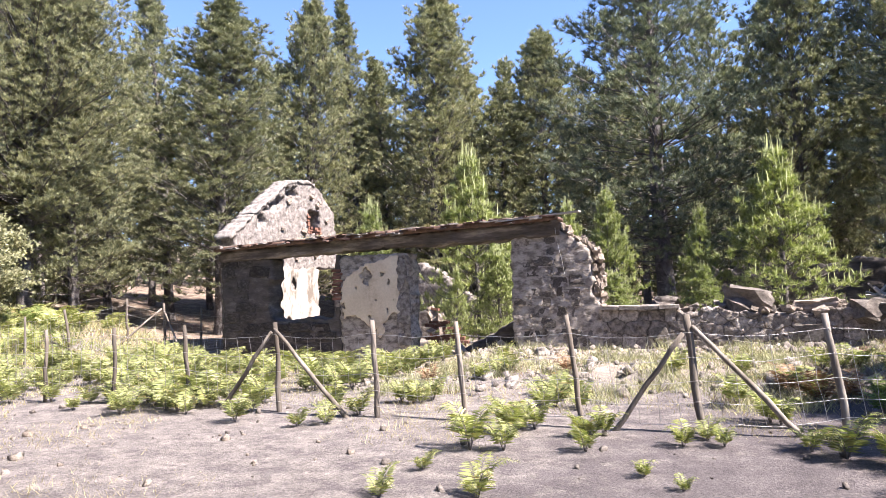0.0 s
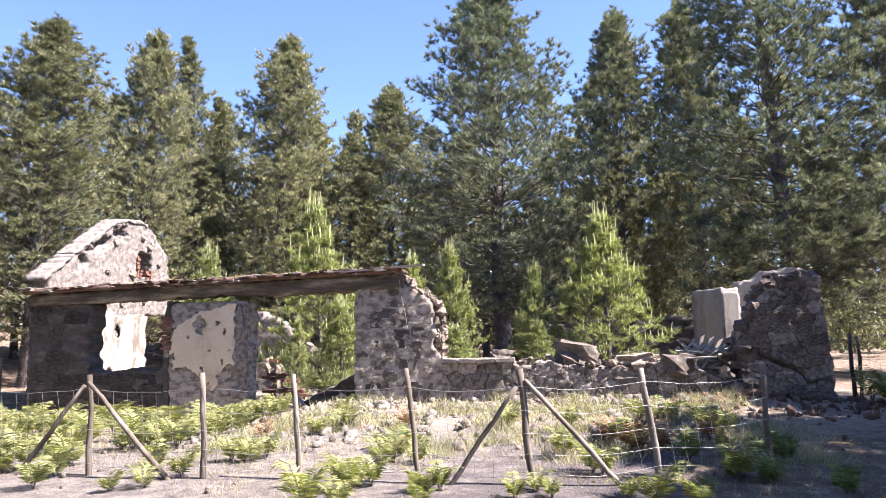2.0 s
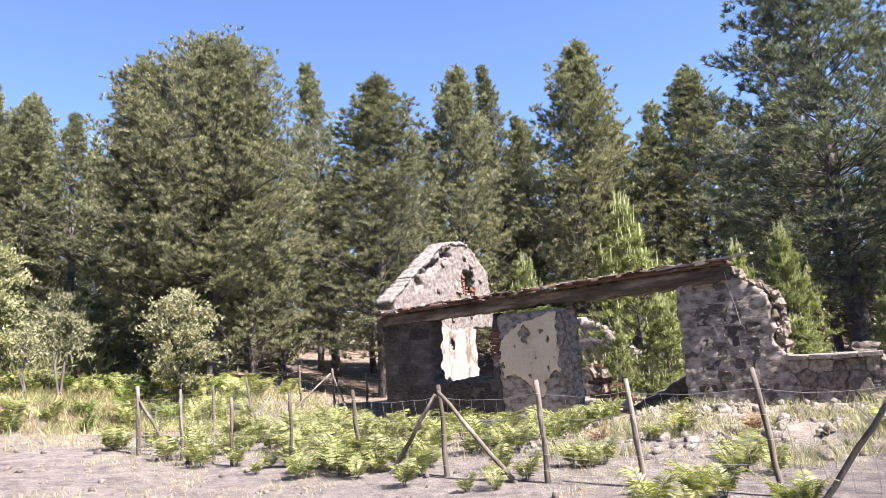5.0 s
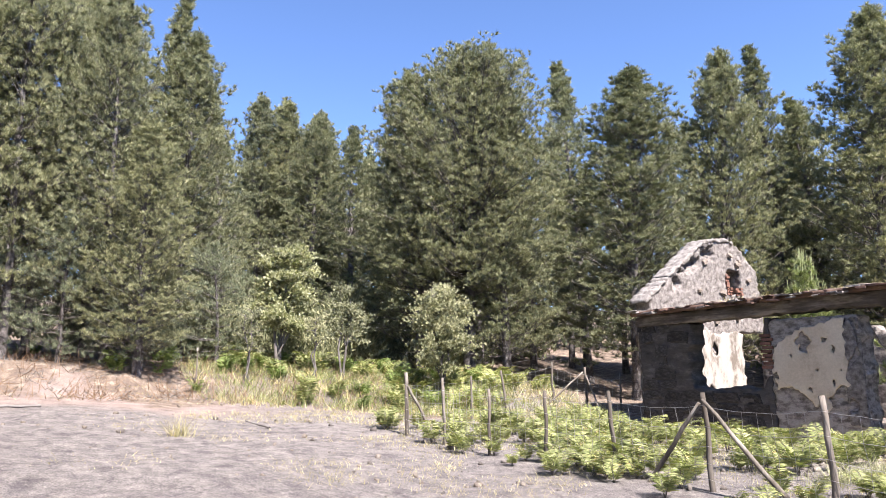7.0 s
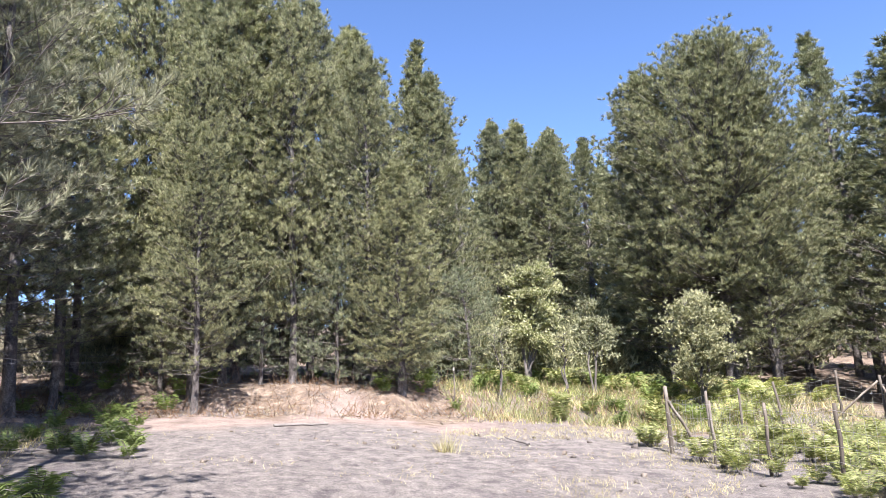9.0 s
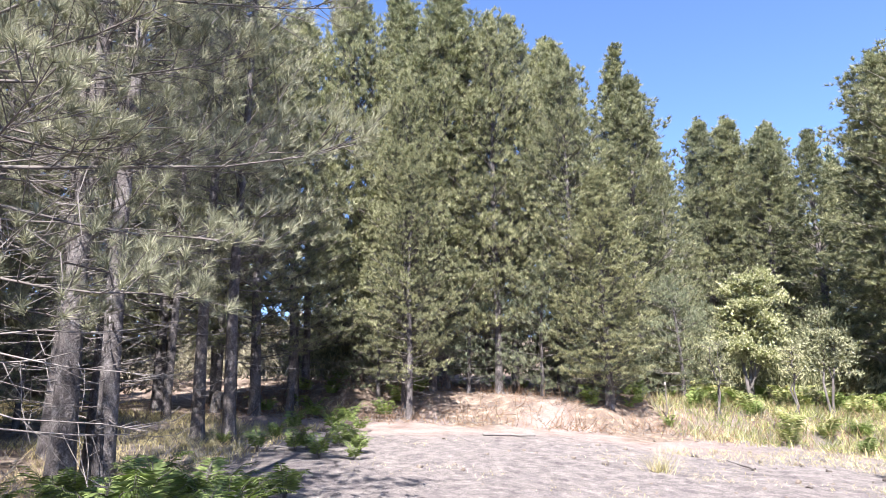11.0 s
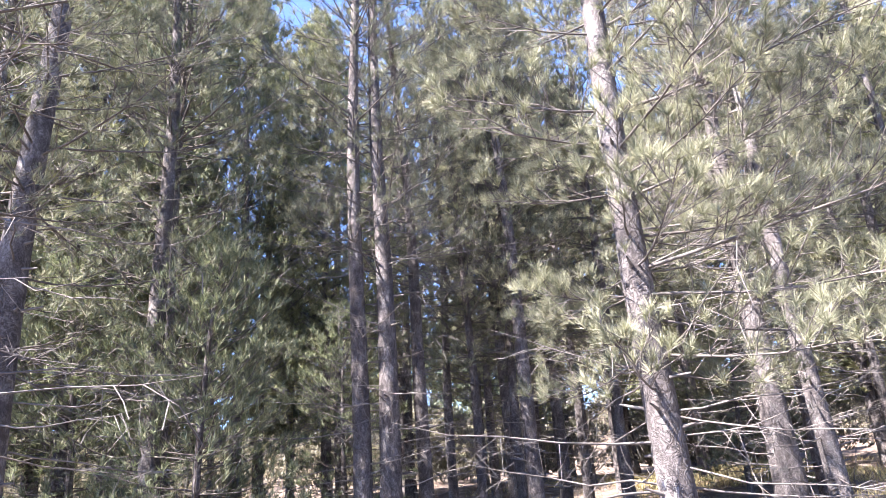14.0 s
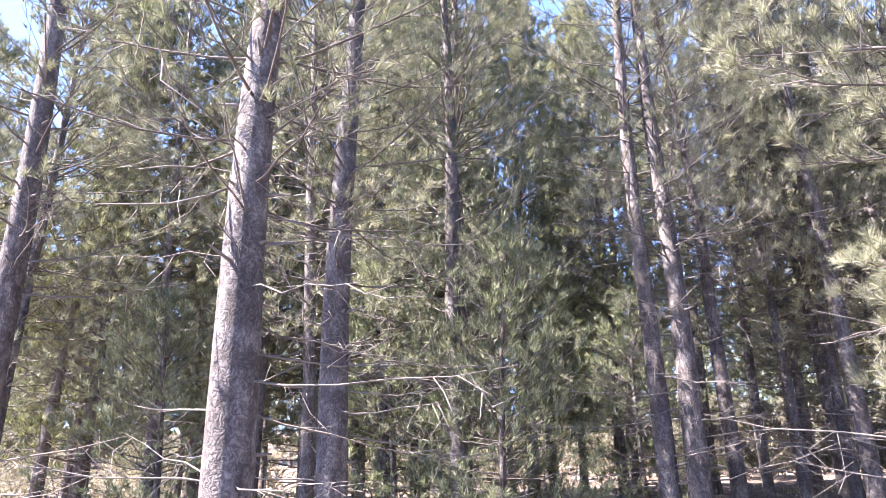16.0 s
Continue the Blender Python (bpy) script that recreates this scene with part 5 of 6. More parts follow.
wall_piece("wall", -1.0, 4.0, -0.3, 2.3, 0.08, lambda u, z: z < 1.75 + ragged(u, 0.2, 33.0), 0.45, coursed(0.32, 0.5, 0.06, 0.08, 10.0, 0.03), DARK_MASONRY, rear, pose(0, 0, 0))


def plank(x, y, z, length, wide, rx, ry, rz):
    bm = bmesh.new()
    bmesh.ops.create_cube(bm, size=1, matrix=Matrix.Diagonal((length, wide, 0.03, 1)))
    for v in bm.verts:
        if v.co.x > 0:
            v.co.x += 0.06 * math.sin(v.co.y * 60 + length * 9)
    bmesh.ops.bevel(bm, geom=bm.edges, offset=0.004, segments=1)
    me = bpy.data.meshes.new("plank")
    bm.to_mesh(me)
    bm.free()
    me.materials.append(PLANK)
    ob = new("plank", me)
    ob.matrix_basis = pose(x, y, z, rx, ry, rz)
    return tagged(ob, "broken grey weathered plank in the rubble", "plank", "heap of broken planks")


for k in range(42):
    plank(2.75 + rnd.gauss(0, 0.42), 14.2 + rnd.gauss(0, 0.3), 0.80 + rnd.uniform(-0.15, 0.28), rnd.uniform(0.3, 1.0), rnd.uniform(0.04, 0.12), rnd.uniform(-25, 25), rnd.uniform(-48, 30), rnd.uniform(-70, 70))


for k in range(14):                                    # splintered boards that stand up out of the heap
    plank(2.55 + 0.06 * k + rnd.uniform(-0.05, 0.05), 14.0 + rnd.uniform(-0.1, 0.3), 0.98 + rnd.uniform(-0.1, 0.08), rnd.uniform(0.45, 0.85), rnd.uniform(0.05, 0.11), rnd.uniform(-40, 40), rnd.choice((-1, 1)) * rnd.uniform(25, 58), rnd.uniform(-35, 35))
for k in range(4):
    plank(3.0 + 0.15 * k, 15.6 + 0.1 * k, 0.80, 1.1, 0.07, 60, -70 + 9 * k, 30)


def rubble(name, count, where, low, high, mat, label, seed):
    """A spread of fallen stones joined into one: too many to tell apart."""
    r = np.random.default_rng(seed)
    shapes = []
    for k in range(5):
        me = rock_mesh("rubble", mat, seed + k, 0)
        v = np.empty(len(me.vertices) * 3, np.float32)
        me.vertices.foreach_get("co", v)
        shapes.append((v.reshape(-1, 3), np.array([list(p.vertices) for p in me.polygons])))
        bpy.data.meshes.remove(me)
    V, F, n = [], [], 0
    while count:
        x, y = where(r)
        if x is None:
            continue
        count -= 1
        v, f = shapes[r.integers(5)]
        s = low + (high - low) * r.random() ** 2.5
        m = np.array(Euler(r.uniform(0, 6.28, 3)).to_matrix()) * (s * r.uniform(0.7, 1.2, 3))
        V.append(v @ m.T + [x, y, ground_z(x, y) + s * 0.15])
        F.append(f + n)
        n += len(v)
    return tagged(new(name, raw_mesh(name, np.concatenate(V), np.concatenate(F), mat)), label, "stones", kind="stuff")


def heaped(x0, x1, y0, fall, seed):
    """Places in loose heaps that thin out away from the wall."""
    def pick(r):
        x, y = r.uniform(x0, x1), y0 - abs(r.normal(0, fall))
        return (x, y) if noise.noise((x * 1.4, y * 1.4, seed)) + 0.25 * (y > y0 - 0.5) > r.uniform(-0.5, 0.4) else (None, None)
    return pick


rubble("fallen_stones", 1100, heaped(-5.5, 2.8, 13.5, 1.9, 1.0), 0.010, 0.085, WALL_STONE, "pale fallen stones below the wall", 301)
rubble("fallen_stones", 420, lambda r: (r.uniform(-4.2, 2.4), r.uniform(9.0, 12.9)), 0.02, 0.13, MID_STONE, "larger fallen stones on the rubble slope", 307)
rubble("fallen_stones", 420, heaped(2.0, 5.8, 13.55, 0.9, 2.0), 0.025, 0.11, EARTH, "dark red-brown fallen stones in shade", 302)
rubble("fallen_stones", 320, lambda r: (r.uniform(-6.4, 3.4), r.uniform(14.3, 16.5)), 0.06, 0.32, RUBBLE, "pale rubble inside the house", 303)
rubble("fallen_stones", 150, heaped(-1.0, 3.6, 13.6, 0.6, 3.0), 0.02, 0.11, STONE, "grey broken stones tumbled from the wall's end", 306)
rubble("loose_stones", 260, heaped(-15, 3.5, 9.5, 3.0, 4.0), 0.015, 0.07, STONE, "small dark volcanic stones on the ash", 304)
rubble("loose_stones", 200, heaped(-20, -2.5, 6.0, 4.0, 5.0), 0.015, 0.07, RUBBLE, "small pale stones on the clearing", 305)

# ---------- fence ----------
fence = base("wire_fence", -4.0, 7.2, 0, "weathered chestnut post fence with sheep wire", "fence")
f_inv = fence.matrix_basis.inverted()


def round_post(name, foot, top, r, parent, seed, label=""):
    """A peeled round post, slightly crooked, from foot to top."""
    rng = np.random.default_rng(seed)
    foot, top = np.array(foot), np.array(top)
    s = np.linspace(0, 1, 7)[:, None]
    pts = foot + (top - foot) * s + rng.normal(0, 0.010, (7, 3)) * np.sin(s * 3.14)
    limb = Limbs()
    radii = np.linspace(r * 0.78, r * 0.62, 7) * rng.uniform(0.93, 1.07, 7)
    limb.add(np.vstack([pts, pts[-1:] + (top - foot) * 1e-3]), np.append(radii, 0.004), 9)
    ob = piece(name, limb.mesh(name, POST_WOOD), parent, f_inv, label)
    return ob


#        foot x, y,  top dx, dy, height, radius
POSTS = [(-11.9, 7.0, 0.03, 0, 1.22, 0.055), (-10.75, 7.10, 0.0, 0, 1.05, 0.04), (-9.45, 7.15, 0.0, 0.02, 1.08, 0.04), (-8.1, 7.2, -0.02, 0, 1.08, 0.04),
         (-6.72, 7.22, 0.07, 0, 1.12, 0.042), (-5.27, 7.27, 0.05, 0, 1.14, 0.045), (-3.76, 7.12, 0.05, 0, 1.14, 0.047), (-2.68, 7.2, 0.09, 0, 1.12, 0.042),
         (-1.35, 7.15, 0.14, 0, 1.18, 0.042), (-0.17, 7.12, 0.12, 0, 1.16, 0.055), (1.12, 7.55, 0.16, 0, 1.13, 0.05), (2.35, 8.2, 0.0, 0, 1.1, 0.045)]
BACK_POSTS = [(-13.2, 8.7, 0, 0, 1.08, 0.045), (-14.2, 10.2, -0.03, 0, 1.1, 0.04), (-15.0, 12.0, 0.25, 0, 1.1, 0.05), (-14.9, 13.6, 0, 0, 1.15, 0.045), (-14.2, 14.2, 0, 0, 1.2, 0.05), (-13.4, 14.7, -0.05, 0, 1.15, 0.045), (-12.4, 15.2, 0, 0, 1.1, 0.045)]
SIDE_POSTS = [(5.7, 14.6, 0, 0, 1.25, 0.055), (5.95, 14.9, 0, 0, 1.2, 0.05), (7.2, 14.8, 0, 0, 1.2, 0.05)]


def build_run(posts, seed):
    tops = []
    for k, (x, y, dx, dy, h, r) in enumerate(posts):
        z = ground_z(x, y)
        round_post("post", (x, y, z - 0.15), (x + dx * -1, y + dy, z + h), r, fence, seed + k)
        tops.append((np.array([x, y, z]), np.array([-dx, dy, h]) / h))
    for k in range(len(posts) - 1):
        (a, ua), (b, ub) = tops[k], tops[k + 1]
        wires = Limbs()
        rng = np.random.default_rng(seed + 50 + k)
        n = 7
        lines = []
        for h in (0.14, 0.32, 0.52, 0.75, 0.99):
            s = np.linspace(0, 1, n)[:, None]
            p = (a + ua * h) * (1 - s) + (b + ub * h) * s + np.array([0, -0.045, 0])
            p[:, 2] -= (0.045 + 0.02 * rng.random()) * np.sin(s[:, 0] * 3.14159)
            p[1:-1] += rng.normal(0, 0.006, (n - 2, 3))
            lines.append(p)
            wires.add(p, [0.0028] * n, 3)
        m = max(3, int(np.linalg.norm(b - a) / 0.17))
        for j in range(1, m):
            w = (j / m + rng.normal(0, 0.006)) * (n - 1)
            i = min(n - 2, int(w))
            col = np.array([q[i] + (q[i + 1] - q[i]) * (w - i) for q in lines])
            col[1:-1] += rng.normal(0, 0.010, (len(col) - 2, 3))
            wires.add(col, [0.0025] * len(col), 3)
        piece("wire_mesh", wires.mesh("wire_mesh", WIRE), fence, f_inv)


build_run(POSTS, 400)
build_run([POSTS[0]] + BACK_POSTS, 430)
build_run(SIDE_POSTS, 460)
for k, (fx, fy, tx, ty, th) in enumerate([(-6.17, 7.18, -5.34, 7.22, 1.02), (-4.12, 7.05, -5.28, 7.20, 1.06), (-1.05, 7.08, -0.32, 7.06, 0.98), (0.72, 7.18, -0.24, 7.10, 1.05),
                                         (-11.2, 7.25, -11.88, 7.02, 0.95), (-12.2, 7.8, -11.92, 7.05, 0.9), (-14.9, 13.3, -14.22, 14.15, 1.05), (-13.5, 14.1, -14.15, 14.2, 0.95)]):
    round_post("brace", (fx, fy, ground_z(fx, fy) - 0.04), (tx, ty, ground_z(tx, ty) + th), 0.038, fence, 480 + k)

# ---------- young pines in and behind the ruin ----------
young = Kind(pine("young_pine", 4.4, 0.2, 1.15, 0.09, 41, "bushy bright green young pine with upright pale shoots", 20, (0.13, 0.0125), step=0.30, whorl=6, mat=NEEDLE_YOUNG,
                  twig_gap=0.22, up=10, group="young pines", category="young pine", candles=0.30, fork=1, bend=0.05, blunt=2.0, even=0.65), 4.4, 1.15)
for x, y, h, r, turn in ((-6.2, 17.4, 5.5, 1.7, 0), (-8.3, 15.6, 4.0, 1.2, 70), (-2.6, 16.8, 3.7, 1.0, 140), (-3.7, 17.1, 3.5, 0.9, 200), (-0.5, 16.5, 3.1, 0.75, 260),
                         (1.2, 16.5, 4.4, 1.6, 310), (-0.3, 15.0, 1.7, 0.7, 30), (-5.0, 15.6, 2.4, 0.9, 110), (-2.3, 15.2, 1.6, 0.8, 190), (-5.9, 15.0, 2.1, 0.5, 250), (-4.4, 18.2, 3.2, 1.3, 290)):
    young.at(x, y, h, r, turn)


# ---------- ferns ----------
def fern(name, seed, fronds, size, mat, label, group):
    rng = np.random.default_rng(seed)
    ob = base(name, 0, 0, 0, label, "fern", group)
    stems, V, F, n = Limbs(), [], [], 0
    for k in range(fronds):
        a = k * 2.4 + rng.normal(0, 0.3)
        out = np.array([math.cos(a), math.sin(a), 0])
        cross = np.array([-out[1], out[0], 0])
        L = size * rng.uniform(0.7, 1.15)
        s = np.linspace(0, 1, 5)
        reach, top = L * rng.uniform(0.5, 0.8), L * rng.uniform(0.55, 0.85)
        rib = out * (reach * s ** 1.3)[:, None] + np.array([0, 0, 1.0]) * (top * np.sin(s * rng.uniform(1.7, 2.3)))[:, None] + rng.normal(0, 0.04, 3) * s[:, None]
        stems.add(rib, np.linspace(0.006, 0.002, 5), 3)
        for w in np.linspace(0.2, 0.99, 25):
            i = min(3, int(w * 4))
            p = rib[i] + (rib[i + 1] - rib[i]) * (w * 4 - i)
            along = unit(rib[i + 1] - rib[i])
            long = L * 0.36 * (1.08 - w) ** 0.9 * rng.uniform(0.75, 1.2) + 0.015
            for side in (-1, 1):
                d = unit(cross * side + along * 0.45 + [0, 0, rng.normal(-0.12, 0.12)])
                b = along * long * 0.06
                mid = p + d * long * 0.45
                tip = p + d * long + np.array([0, 0, -0.10 * long])
                V += [p, mid - b, tip, mid + b]
                F.append((n, n + 1, n + 2, n + 3))
                n += 4
    piece("stem", stems.mesh("stem", TWIG), ob)
    tagged(piece("frond_leaf", raw_mesh("frond_leaf", V, F, mat), ob), kind="stuff")
    return ob


class Plant:
    """A plant built once and then copied."""
    def __init__(self, ob):
        self.ob, self.used = ob, False

    def at(self, x, y, size, turn, tall=1.0, sink=0.02):
        m = pose(x, y, ground_z(x, y) - sink, 0, 0, turn) @ Matrix.Diagonal((size, size, size * tall, 1))
        if self.used:
            own = self.ob.scale
            return copy_thing(self.ob, m @ Matrix.Diagonal((1 / own[0], 1 / own[1], 1 / own[2], 1)))
        self.used = True
        self.ob.matrix_basis = m
        return self.ob


sunny = [Plant(fern("fern", 50 + k, 9 + k, 0.62, FERN, "yellow-green bracken fern in full sun", "ferns inside the fence")) for k in range(3)]
shady = [Plant(fern("fern", 60 + k, 10, 0.6, FERN_SHADE, "fresh green fern under the pines, shade put into its colour", "ferns under the trees")) for k in range(2)]
rnd = random.Random(3)


def fern_bed(plants, count, box, keep, low, high, label):
    """Ferns too far off to tell apart, joined into one bed."""
    V, F, n, done = [], [], 0, 0
    for _ in range(count * 30):
        if done >= count:
            break
        x, y = rnd.uniform(*box[:2]), rnd.uniform(*box[2:])
        if keep(x, y):
            me = next(o for o in rnd.choice(plants).ob.children if o.name.startswith("frond_leaf")).data
            v = np.empty(len(me.vertices) * 3, np.float32)
            me.vertices.foreach_get("co", v)
            f = np.empty(len(me.loops), np.int32)
            me.loops.foreach_get("vertex_index", f)
            m = np.array(pose(x, y, ground_z(x, y) - 0.02, 0, 0, rnd.uniform(0, 360))) * np.array([[rnd.uniform(low, high)] * 3 + [1.0]])
            V.append(v.reshape(-1, 3) @ m[:3, :3].T + m[:3, 3])
            F.append(f.reshape(-1, 4) + n)
            n += len(v) // 3
            done += 1
    mat = me.materials[0]
    return tagged(new("fern_bed", raw_mesh("fern_bed", np.concatenate(V), np.concatenate(F), mat)), label, "ferns", kind="stuff")


def sow(plants, count, box, keep, low, high, tall=1.0):
    done = 0
    for _ in range(count * 30):
        if done >= count:
            break
        x, y = rnd.uniform(*box[:2]), rnd.uniform(*box[2:])
        if keep(x, y):
            rnd.choice(plants).at(x, y, rnd.uniform(low, high), rnd.uniform(0, 360), tall)
            done += 1


sow(sunny, 170, (-13.2, -5.0, 6.7, 13.2), lambda x, y: y > 7.0 + 0.5 * math.sin(x * 2) and y < 12.4 - 0.1 * (x + 5), 0.55, 0.95)
sow(sunny, 46, (-6.0, 2.4, 7.4, 12.4), lambda x, y: noise.noise((x * 0.8, y * 0.8, 3)) > 0.05, 0.45, 0.8)
sow(sunny, 22, (-9.5, 1.5, 6.5, 7.3), lambda x, y: True, 0.35, 0.7)
fern_bed(sunny, 40, (-19.5, -13.0, 9.5, 17.0), lambda x, y: x + 0.55 * y < -8.2, 0.8, 1.3, "yellow-green bracken beyond the fence")
for plants, label in ((sunny, "pale bracken at the edge of the clearing"), (shady, "green ferns at the edge of the clearing")):
    fern_bed(plants, 34, (-24.5, -14.0, 6.5, 17.5), lambda x, y: 18.3 < math.hypot(x, y) < 25 and x + 0.5 * y < -11, 0.8, 1.4, label)
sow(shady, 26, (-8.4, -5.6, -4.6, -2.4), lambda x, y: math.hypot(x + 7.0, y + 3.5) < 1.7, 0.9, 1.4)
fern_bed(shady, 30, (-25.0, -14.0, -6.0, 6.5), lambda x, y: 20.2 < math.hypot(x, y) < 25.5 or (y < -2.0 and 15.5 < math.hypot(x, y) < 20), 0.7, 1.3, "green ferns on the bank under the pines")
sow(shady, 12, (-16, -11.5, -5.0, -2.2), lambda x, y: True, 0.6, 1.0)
sow(shady, 9, (1.2, 4.5, 6.8, 9.5), lambda x, y: True, 0.45, 0.8)
sow(sunny, 14, (4.6, 8.5, 11.5, 15.0), lambda x, y: x > 5.6, 0.8, 1.2)
for x, y, s in ((-2.15, 5.9, 0.85), (-1.85, 5.98, 0.6), (-1.14, 6.15, 0.5), (-0.56, 5.5, 0.3), (0.93, 6.4, 0.75), (-1.62, 4.64, 0.55), (-2.31, 4.44, 0.45), (-2.3, 5.2, 0.35), (0.7, 6.6, 0.45), (-0.25, 5.2, 0.25), (1.25, 6.2, 0.6)):
    rnd.choice(sunny).at(x, y, s, rnd.uniform(0, 360))


for x, y, size in ((-9.15, 14.7, 1.5), (-8.75, 14.9, 1.7), (-9.5, 15.6, 1.5)):
    sunny[0].at(x, y, size, rnd.uniform(0, 360))


dead_fern = Plant(fern("dead_fern", 66, 9, 0.6, STRAW, "withered rust-brown fern beside the wall", "withered ferns"))
for x, y, s in ((1.0, 8.9, 0.9), (0.75, 9.3, 0.8), (1.35, 9.2, 0.7), (-4.3, 9.8, 0.6), (-2.2, 10.2, 0.6), (2.0, 9.6, 0.6)):
    dead_fern.at(x, y, s, rnd.uniform(0, 360))


# ---------- grass ----------
def grass(name, spots, height, mat, label, seed, blades=12, spread=0.10):
    rng = np.random.default_rng(seed)
    p = np.repeat(np.array(spots), blades, 0)
    k = len(p)
    foot = p[:, :3] + np.stack([rng.normal(0, spread, k), rng.normal(0, spread, k), np.zeros(k) - 0.02], 1)
    bend = rng.normal(0, 0.6, (k, 2))
    tall = height * p[:, 3] * rng.uniform(0.4, 1.2, k)
    tip = foot + np.stack([bend[:, 0] * tall, bend[:, 1] * tall, tall], 1)
    a = rng.uniform(0, 6.28, k)
    side = np.stack([np.cos(a), np.sin(a), 0 * a], 1) * 0.0032 * np.maximum(1, np.linalg.norm(p[:, :2], axis=1) / 7)[:, None]
    v = np.stack([foot - side, foot + side, tip], 1).reshape(-1, 3)
    return tagged(new(name, raw_mesh(name, v, np.arange(3 * k).reshape(-1, 3), mat)), label, "grass", kind="stuff")


def spots(count, box, keep, seed, low=0.6, high=1.3):
    r = random.Random(seed)
    out = []
    while len(out) < count:
        x, y = r.uniform(*box[:2]), r.uniform(*box[2:])
        if keep(x, y):
            out.append((x, y, ground_z(x, y), r.uniform(low, high)))
    return out


grass("dry_grass", spots(2100, (-18, 4, 3.2, 13.3), lambda x, y: noise.noise((x * 0.5, y * 0.5, 8)) + 0.25 * (y > 7) > 0.08, 1), 0.09, GRASS_DRY, "thin pale dry grass over the ash and rubble", 1, 14, 0.15)
grass("dry_grass", spots(320, (-22, -3, -3, 9), lambda x, y: math.hypot(x, y) > 4 and noise.noise((x * 0.4, y * 0.4, 5)) > 0.12, 2), 0.06, GRASS_DRY, "sparse dry grass across the clearing", 2, 12, 0.18)
grass("dry_grass", spots(2600, (-20, -2, -16, -4), lambda x, y: math.hypot(x, y) > 9 and noise.noise((x * 0.3, y * 0.3, 6)) > 0.0, 3), 0.2, GRASS_DRY, "pale dry grass on the floor of the wood", 3, 9, 0.16)
def eaves_z(x):
    return 2.24 + 0.44 + (x + 11.78) * 0.0225


grass("dry_grass", [(x + 0.03 * k, FRONT + 0.05 + 0.04 * (k % 9), eaves_z(x), 0.5 + 0.2 * (k % 4)) for k, x in enumerate(np.linspace(-9.4, -7.3, 26))] + [(x, FRONT + 0.1 + 0.05 * (k % 7), eaves_z(x), 0.4 + 0.2 * (k % 3)) for k, x in enumerate(np.linspace(-6.9, -3.6, 30))],
      0.16, GRASS_DRY, "dry grass grown on the wall's broken top", 8, 12, 0.07)
grass("green_grass", spots(420, (-23, -15, 5, 13), lambda x, y: 18.2 < math.hypot(x, y) < 22.5, 4), 0.3, GRASS_GREEN, "tall green grass at the foot of the bank", 4, 16, 0.2)
grass("dry_grass", spots(380, (-23, -13.5, 5, 15), lambda x, y: 17.9 < math.hypot(x, y) < 23.5, 9), 0.28, GRASS_DRY, "pale dry grass at the edge of the clearing", 9, 14, 0.25)
grass("weeds", spots(420, (-23, -13.5, 5, 15), lambda x, y: 18.4 < math.hypot(x, y) < 23.5, 10), 0.27, SHRUB_LEAF, "grey-green weeds at the edge of the clearing", 10, 16, 0.2)
grass("weeds", spots(900, (-4.8, 3.2, 8.4, 13.5), lambda x, y: noise.noise((x * 0.9, y * 0.9, 12)) > 0.0, 6), 0.2, SHRUB_LEAF, "grey-green weeds among the fallen stones", 6, 22, 0.12)
grass("weeds", spots(110, (-4.5, 2.6, 8.6, 13.3), lambda x, y: noise.noise((x * 0.9, y * 0.9, 12)) > 0.0, 7), 0.17, STRAW, "rust-brown withered weeds among the fallen stones", 7, 16, 0.12)
grass("grass_tuft", [(-12.3, 2.8, ground_z(-12.3, 2.8), 1.0)] * 9, 0.42, GRASS_DRY, "single straw-coloured grass tuft on bare ash", 5, 14, 0.10)


# ---------- shrubs and the pale broad-leaved tree ----------
def leafy_tree(name, height, reach, seed, mat, label, leaves, leaf, low=0.35, stems=3, category="shrub", group=""):
    rng = np.random.default_rng(seed)
    ob = base(name, 0, 0, 0, label, category, group)
    wood, P, D = Limbs(), [], []
    for k in range(stems):
        a = rng.uniform(0, 6.28)
        foot = np.array([rng.normal(0, 0.08), rng.normal(0, 0.08), -0.1])
        top = np.array([math.cos(a) * reach * 0.25, math.sin(a) * reach * 0.25, height * rng.uniform(0.75, 0.95)])
        s = np.linspace(0, 1, 6)[:, None]
        main = foot + (top - foot) * s + rng.normal(0, 0.05 * height, (6, 3)) * s * (1 - s) * 2
        wood.add(main, np.linspace(0.012 * height + 0.01, 0.008, 6), 6)
        for j in range(16):
            w = rng.uniform(low, 1.0)
            i = min(4, int(w * 5))
            p = main[i] + (main[i + 1] - main[i]) * (w * 5 - i)
            b = rng.uniform(0, 6.28)
            d = unit(np.array([math.cos(b), math.sin(b), rng.uniform(-0.1, 0.9)]))
            L = reach * rng.uniform(0.35, 0.85) * (1.15 - 0.6 * w)
            q = p + d * L
            wood.add([p, (p + q) / 2 + [0, 0, 0.05 * L], q], [0.014, 0.009, 0.004], 3)
            m = max(1, int(leaves / (stems * 16)))
            c = p + (q - p) * rng.uniform(0.35, 1.05, m)[:, None] + rng.normal(0, 0.11 * reach, (m, 3)) * [1, 1, 0.45]
            P.append(c)
            D.append(np.tile(d, (m, 1)))
    piece("trunk", wood.mesh("trunk", TWIG), ob)
    v, f = needles(np.concatenate(P), np.concatenate(D), rng, 5, leaf, leaf * 0.55, (0.2, 1.5))
    piece("crown", raw_mesh("crown", v, f, mat), ob)
    return ob


def place(ob, x, y, turn=0, sink=0.03):
    ob.matrix_basis = pose(x, y, ground_z(x, y) - sink, 0, 0, turn)
    return ob


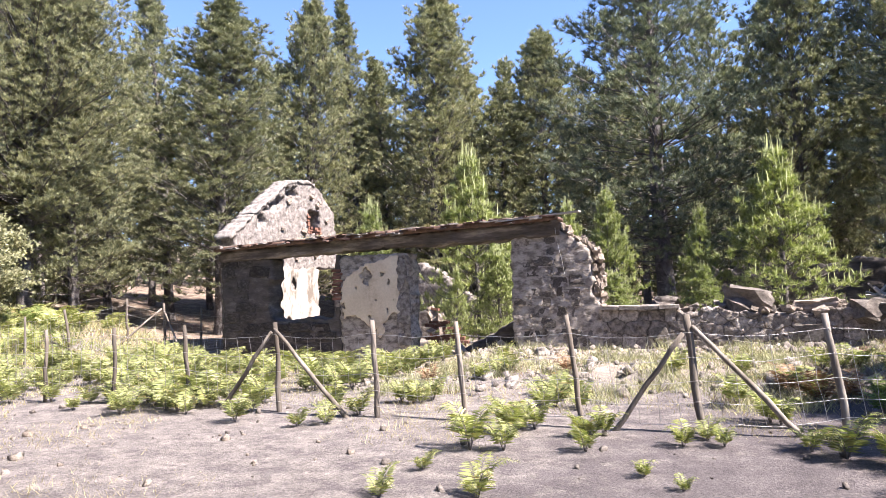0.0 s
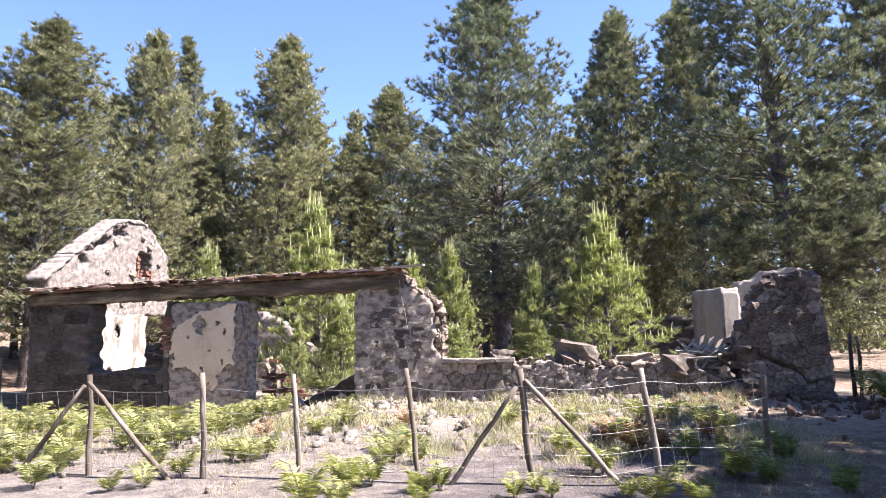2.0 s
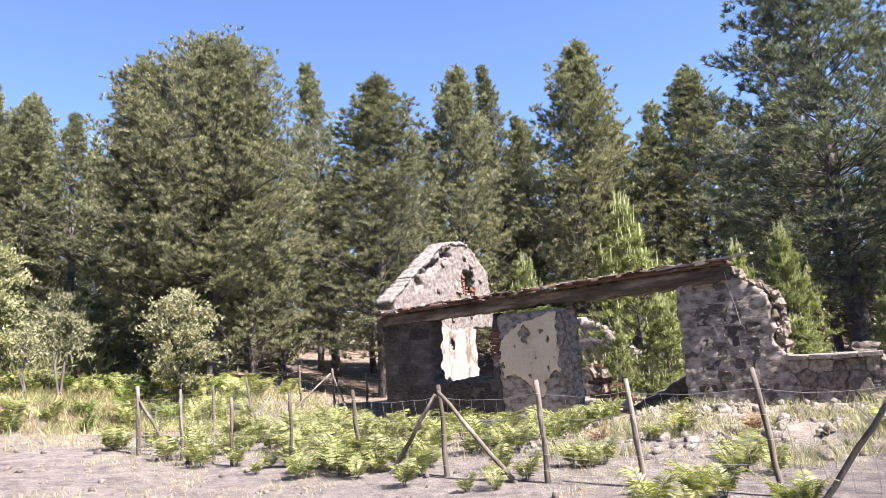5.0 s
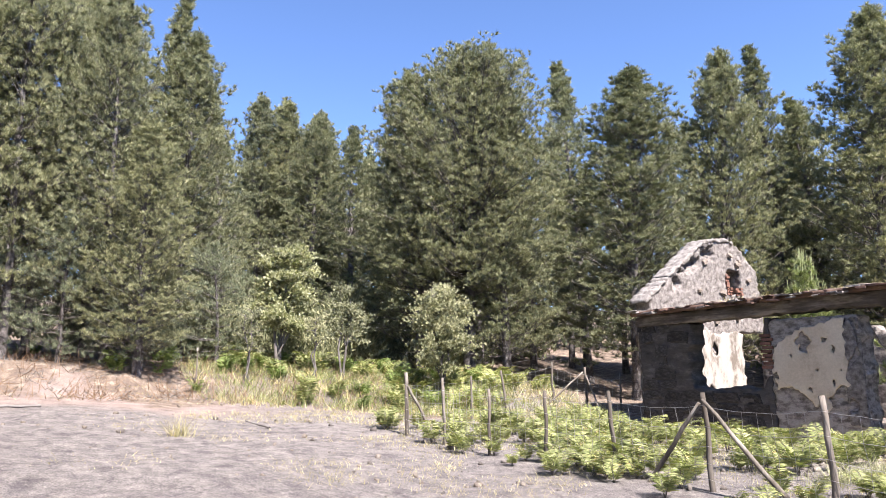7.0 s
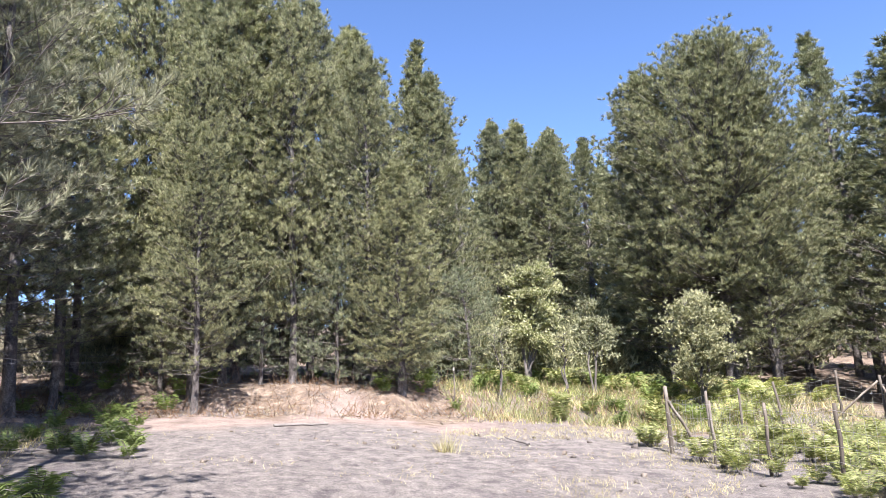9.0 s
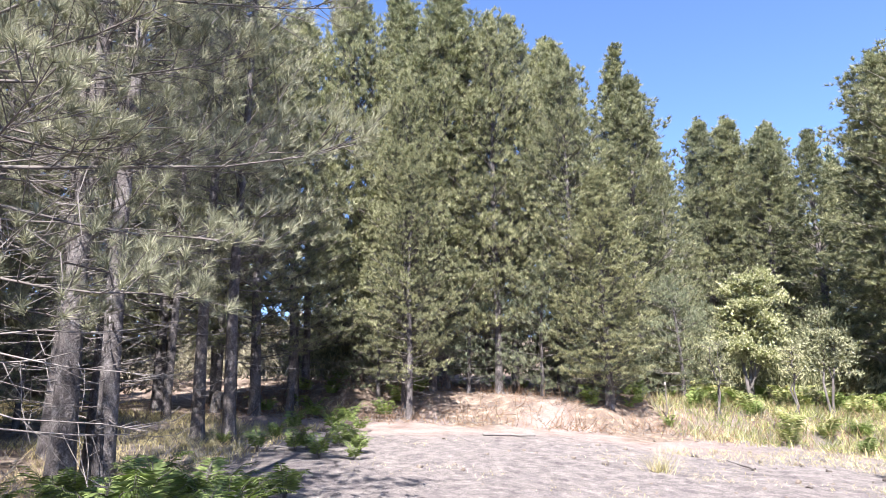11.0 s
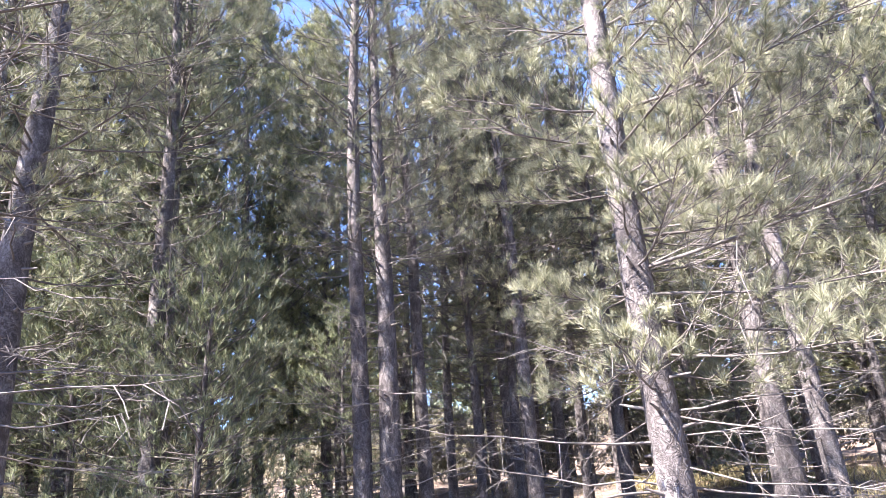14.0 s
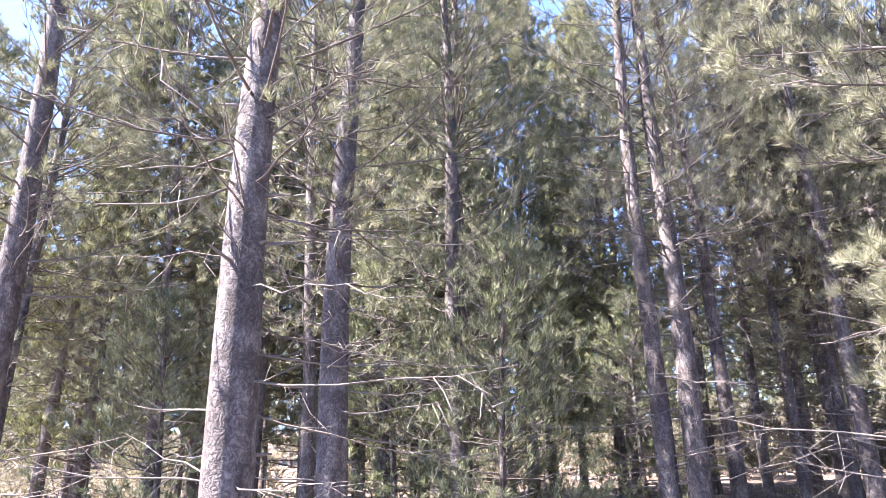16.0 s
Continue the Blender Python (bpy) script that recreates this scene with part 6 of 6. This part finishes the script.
place(leafy_tree("broadleaf_tree", 4.3, 1.45, 71, BROADLEAF, "pale yellow-green broad-leaved tree in front of the pines", 9500, 0.085, 0.35, 4, "tree"), -21.0, 7.7)
place(leafy_tree("shrub", 4.1, 1.5, 72, SHRUB_LEAF, "tall grey-green feathery shrub at the wood's edge", 5600, 0.075, 0.3, 4), -17.4, 11.4)
place(leafy_tree("shrub", 2.9, 1.0, 73, SHRUB_LEAF, "thin greyish shrub with bare stems", 1800, 0.07, 0.45, 3), -19.2, 9.0)
place(leafy_tree("shrub", 2.2, 0.7, 74, SHRUB_LEAF, "small sapling with sparse leaves", 400, 0.06, 0.5, 2), -19.6, 6.2)
place(leafy_tree("shrub", 2.0, 0.7, 75, SHRUB_LEAF, "small sapling with sparse leaves", 400, 0.06, 0.5, 2), -19.0, 7.9)


# ---------- small things lying or standing about ----------
def stick(name, a, b, r, mat, label, seed, category):
    rng = np.random.default_rng(seed)
    a, b = np.array([a[0], a[1], ground_z(*a[:2]) + a[2]]), np.array([b[0], b[1], ground_z(*b[:2]) + b[2]])
    s = np.linspace(0, 1, 7)[:, None]
    limb = Limbs()
    limb.add(a + (b - a) * s + rng.normal(0, 0.02, (7, 3)) * np.sin(s * 3.14), np.linspace(r, r * 0.55, 7), 7)
    return tagged(new(name, limb.mesh(name, mat)), label, category)


stick("fallen_branch", (-15.9, -0.2, 0.03), (-16.4, 1.0, 0.04), 0.035, DEADWOOD, "grey fallen branch lying on the clearing", 1, "branch")
stick("fallen_branch", (-13.0, 4.6, 0.03), (-13.5, 4.3, 0.10), 0.03, DEADWOOD, "short broken branch on the ash", 2, "branch")
marker = base("marker_post", -20.3, 5.0, ground_z(-20.3, 5.0), "thin wooden marker post with a white top", "post")
limb = Limbs()
limb.add([(0, 0, -0.1), (0.01, 0, 0.5), (0, 0.01, 0.95)], [0.022, 0.02, 0.019], 8)
piece("shaft", limb.mesh("shaft", POST_WOOD), marker)
bm = bmesh.new()
bmesh.ops.create_cube(bm, size=1, matrix=Matrix.LocRotScale((0, 0, 0.99), None, (0.06, 0.05, 0.10)))
bmesh.ops.bevel(bm, geom=bm.edges, offset=0.012, segments=1)
part("cap", bm, WHITE_PLASTER, marker, "white painted cap")
cable = Limbs()
cable.add([(-3.10, 13.60, 2.62), (-3.06, 13.58, 2.3), (-2.98, 13.57, 1.95), (-2.93, 13.58, 1.6)], [0.005] * 4, 4)
tagged(new("cable", cable.mesh("cable", WIRE)), "loose pale cable hanging down the stone pier", "cable")
sag = Limbs()
sag.add([(-6.40, 13.95, 2.12), (-6.25, 13.98, 1.72), (-5.98, 14.0, 1.36), (-5.70, 14.0, 1.22), (-5.45, 14.02, 1.24), (-5.1, 14.04, 1.5), (-4.72, 14.05, 1.92)], [0.008] * 7, 5)
tagged(new("cable", sag.mesh("cable", TWIG)), "dark slack cable hanging across the empty doorway", "cable")
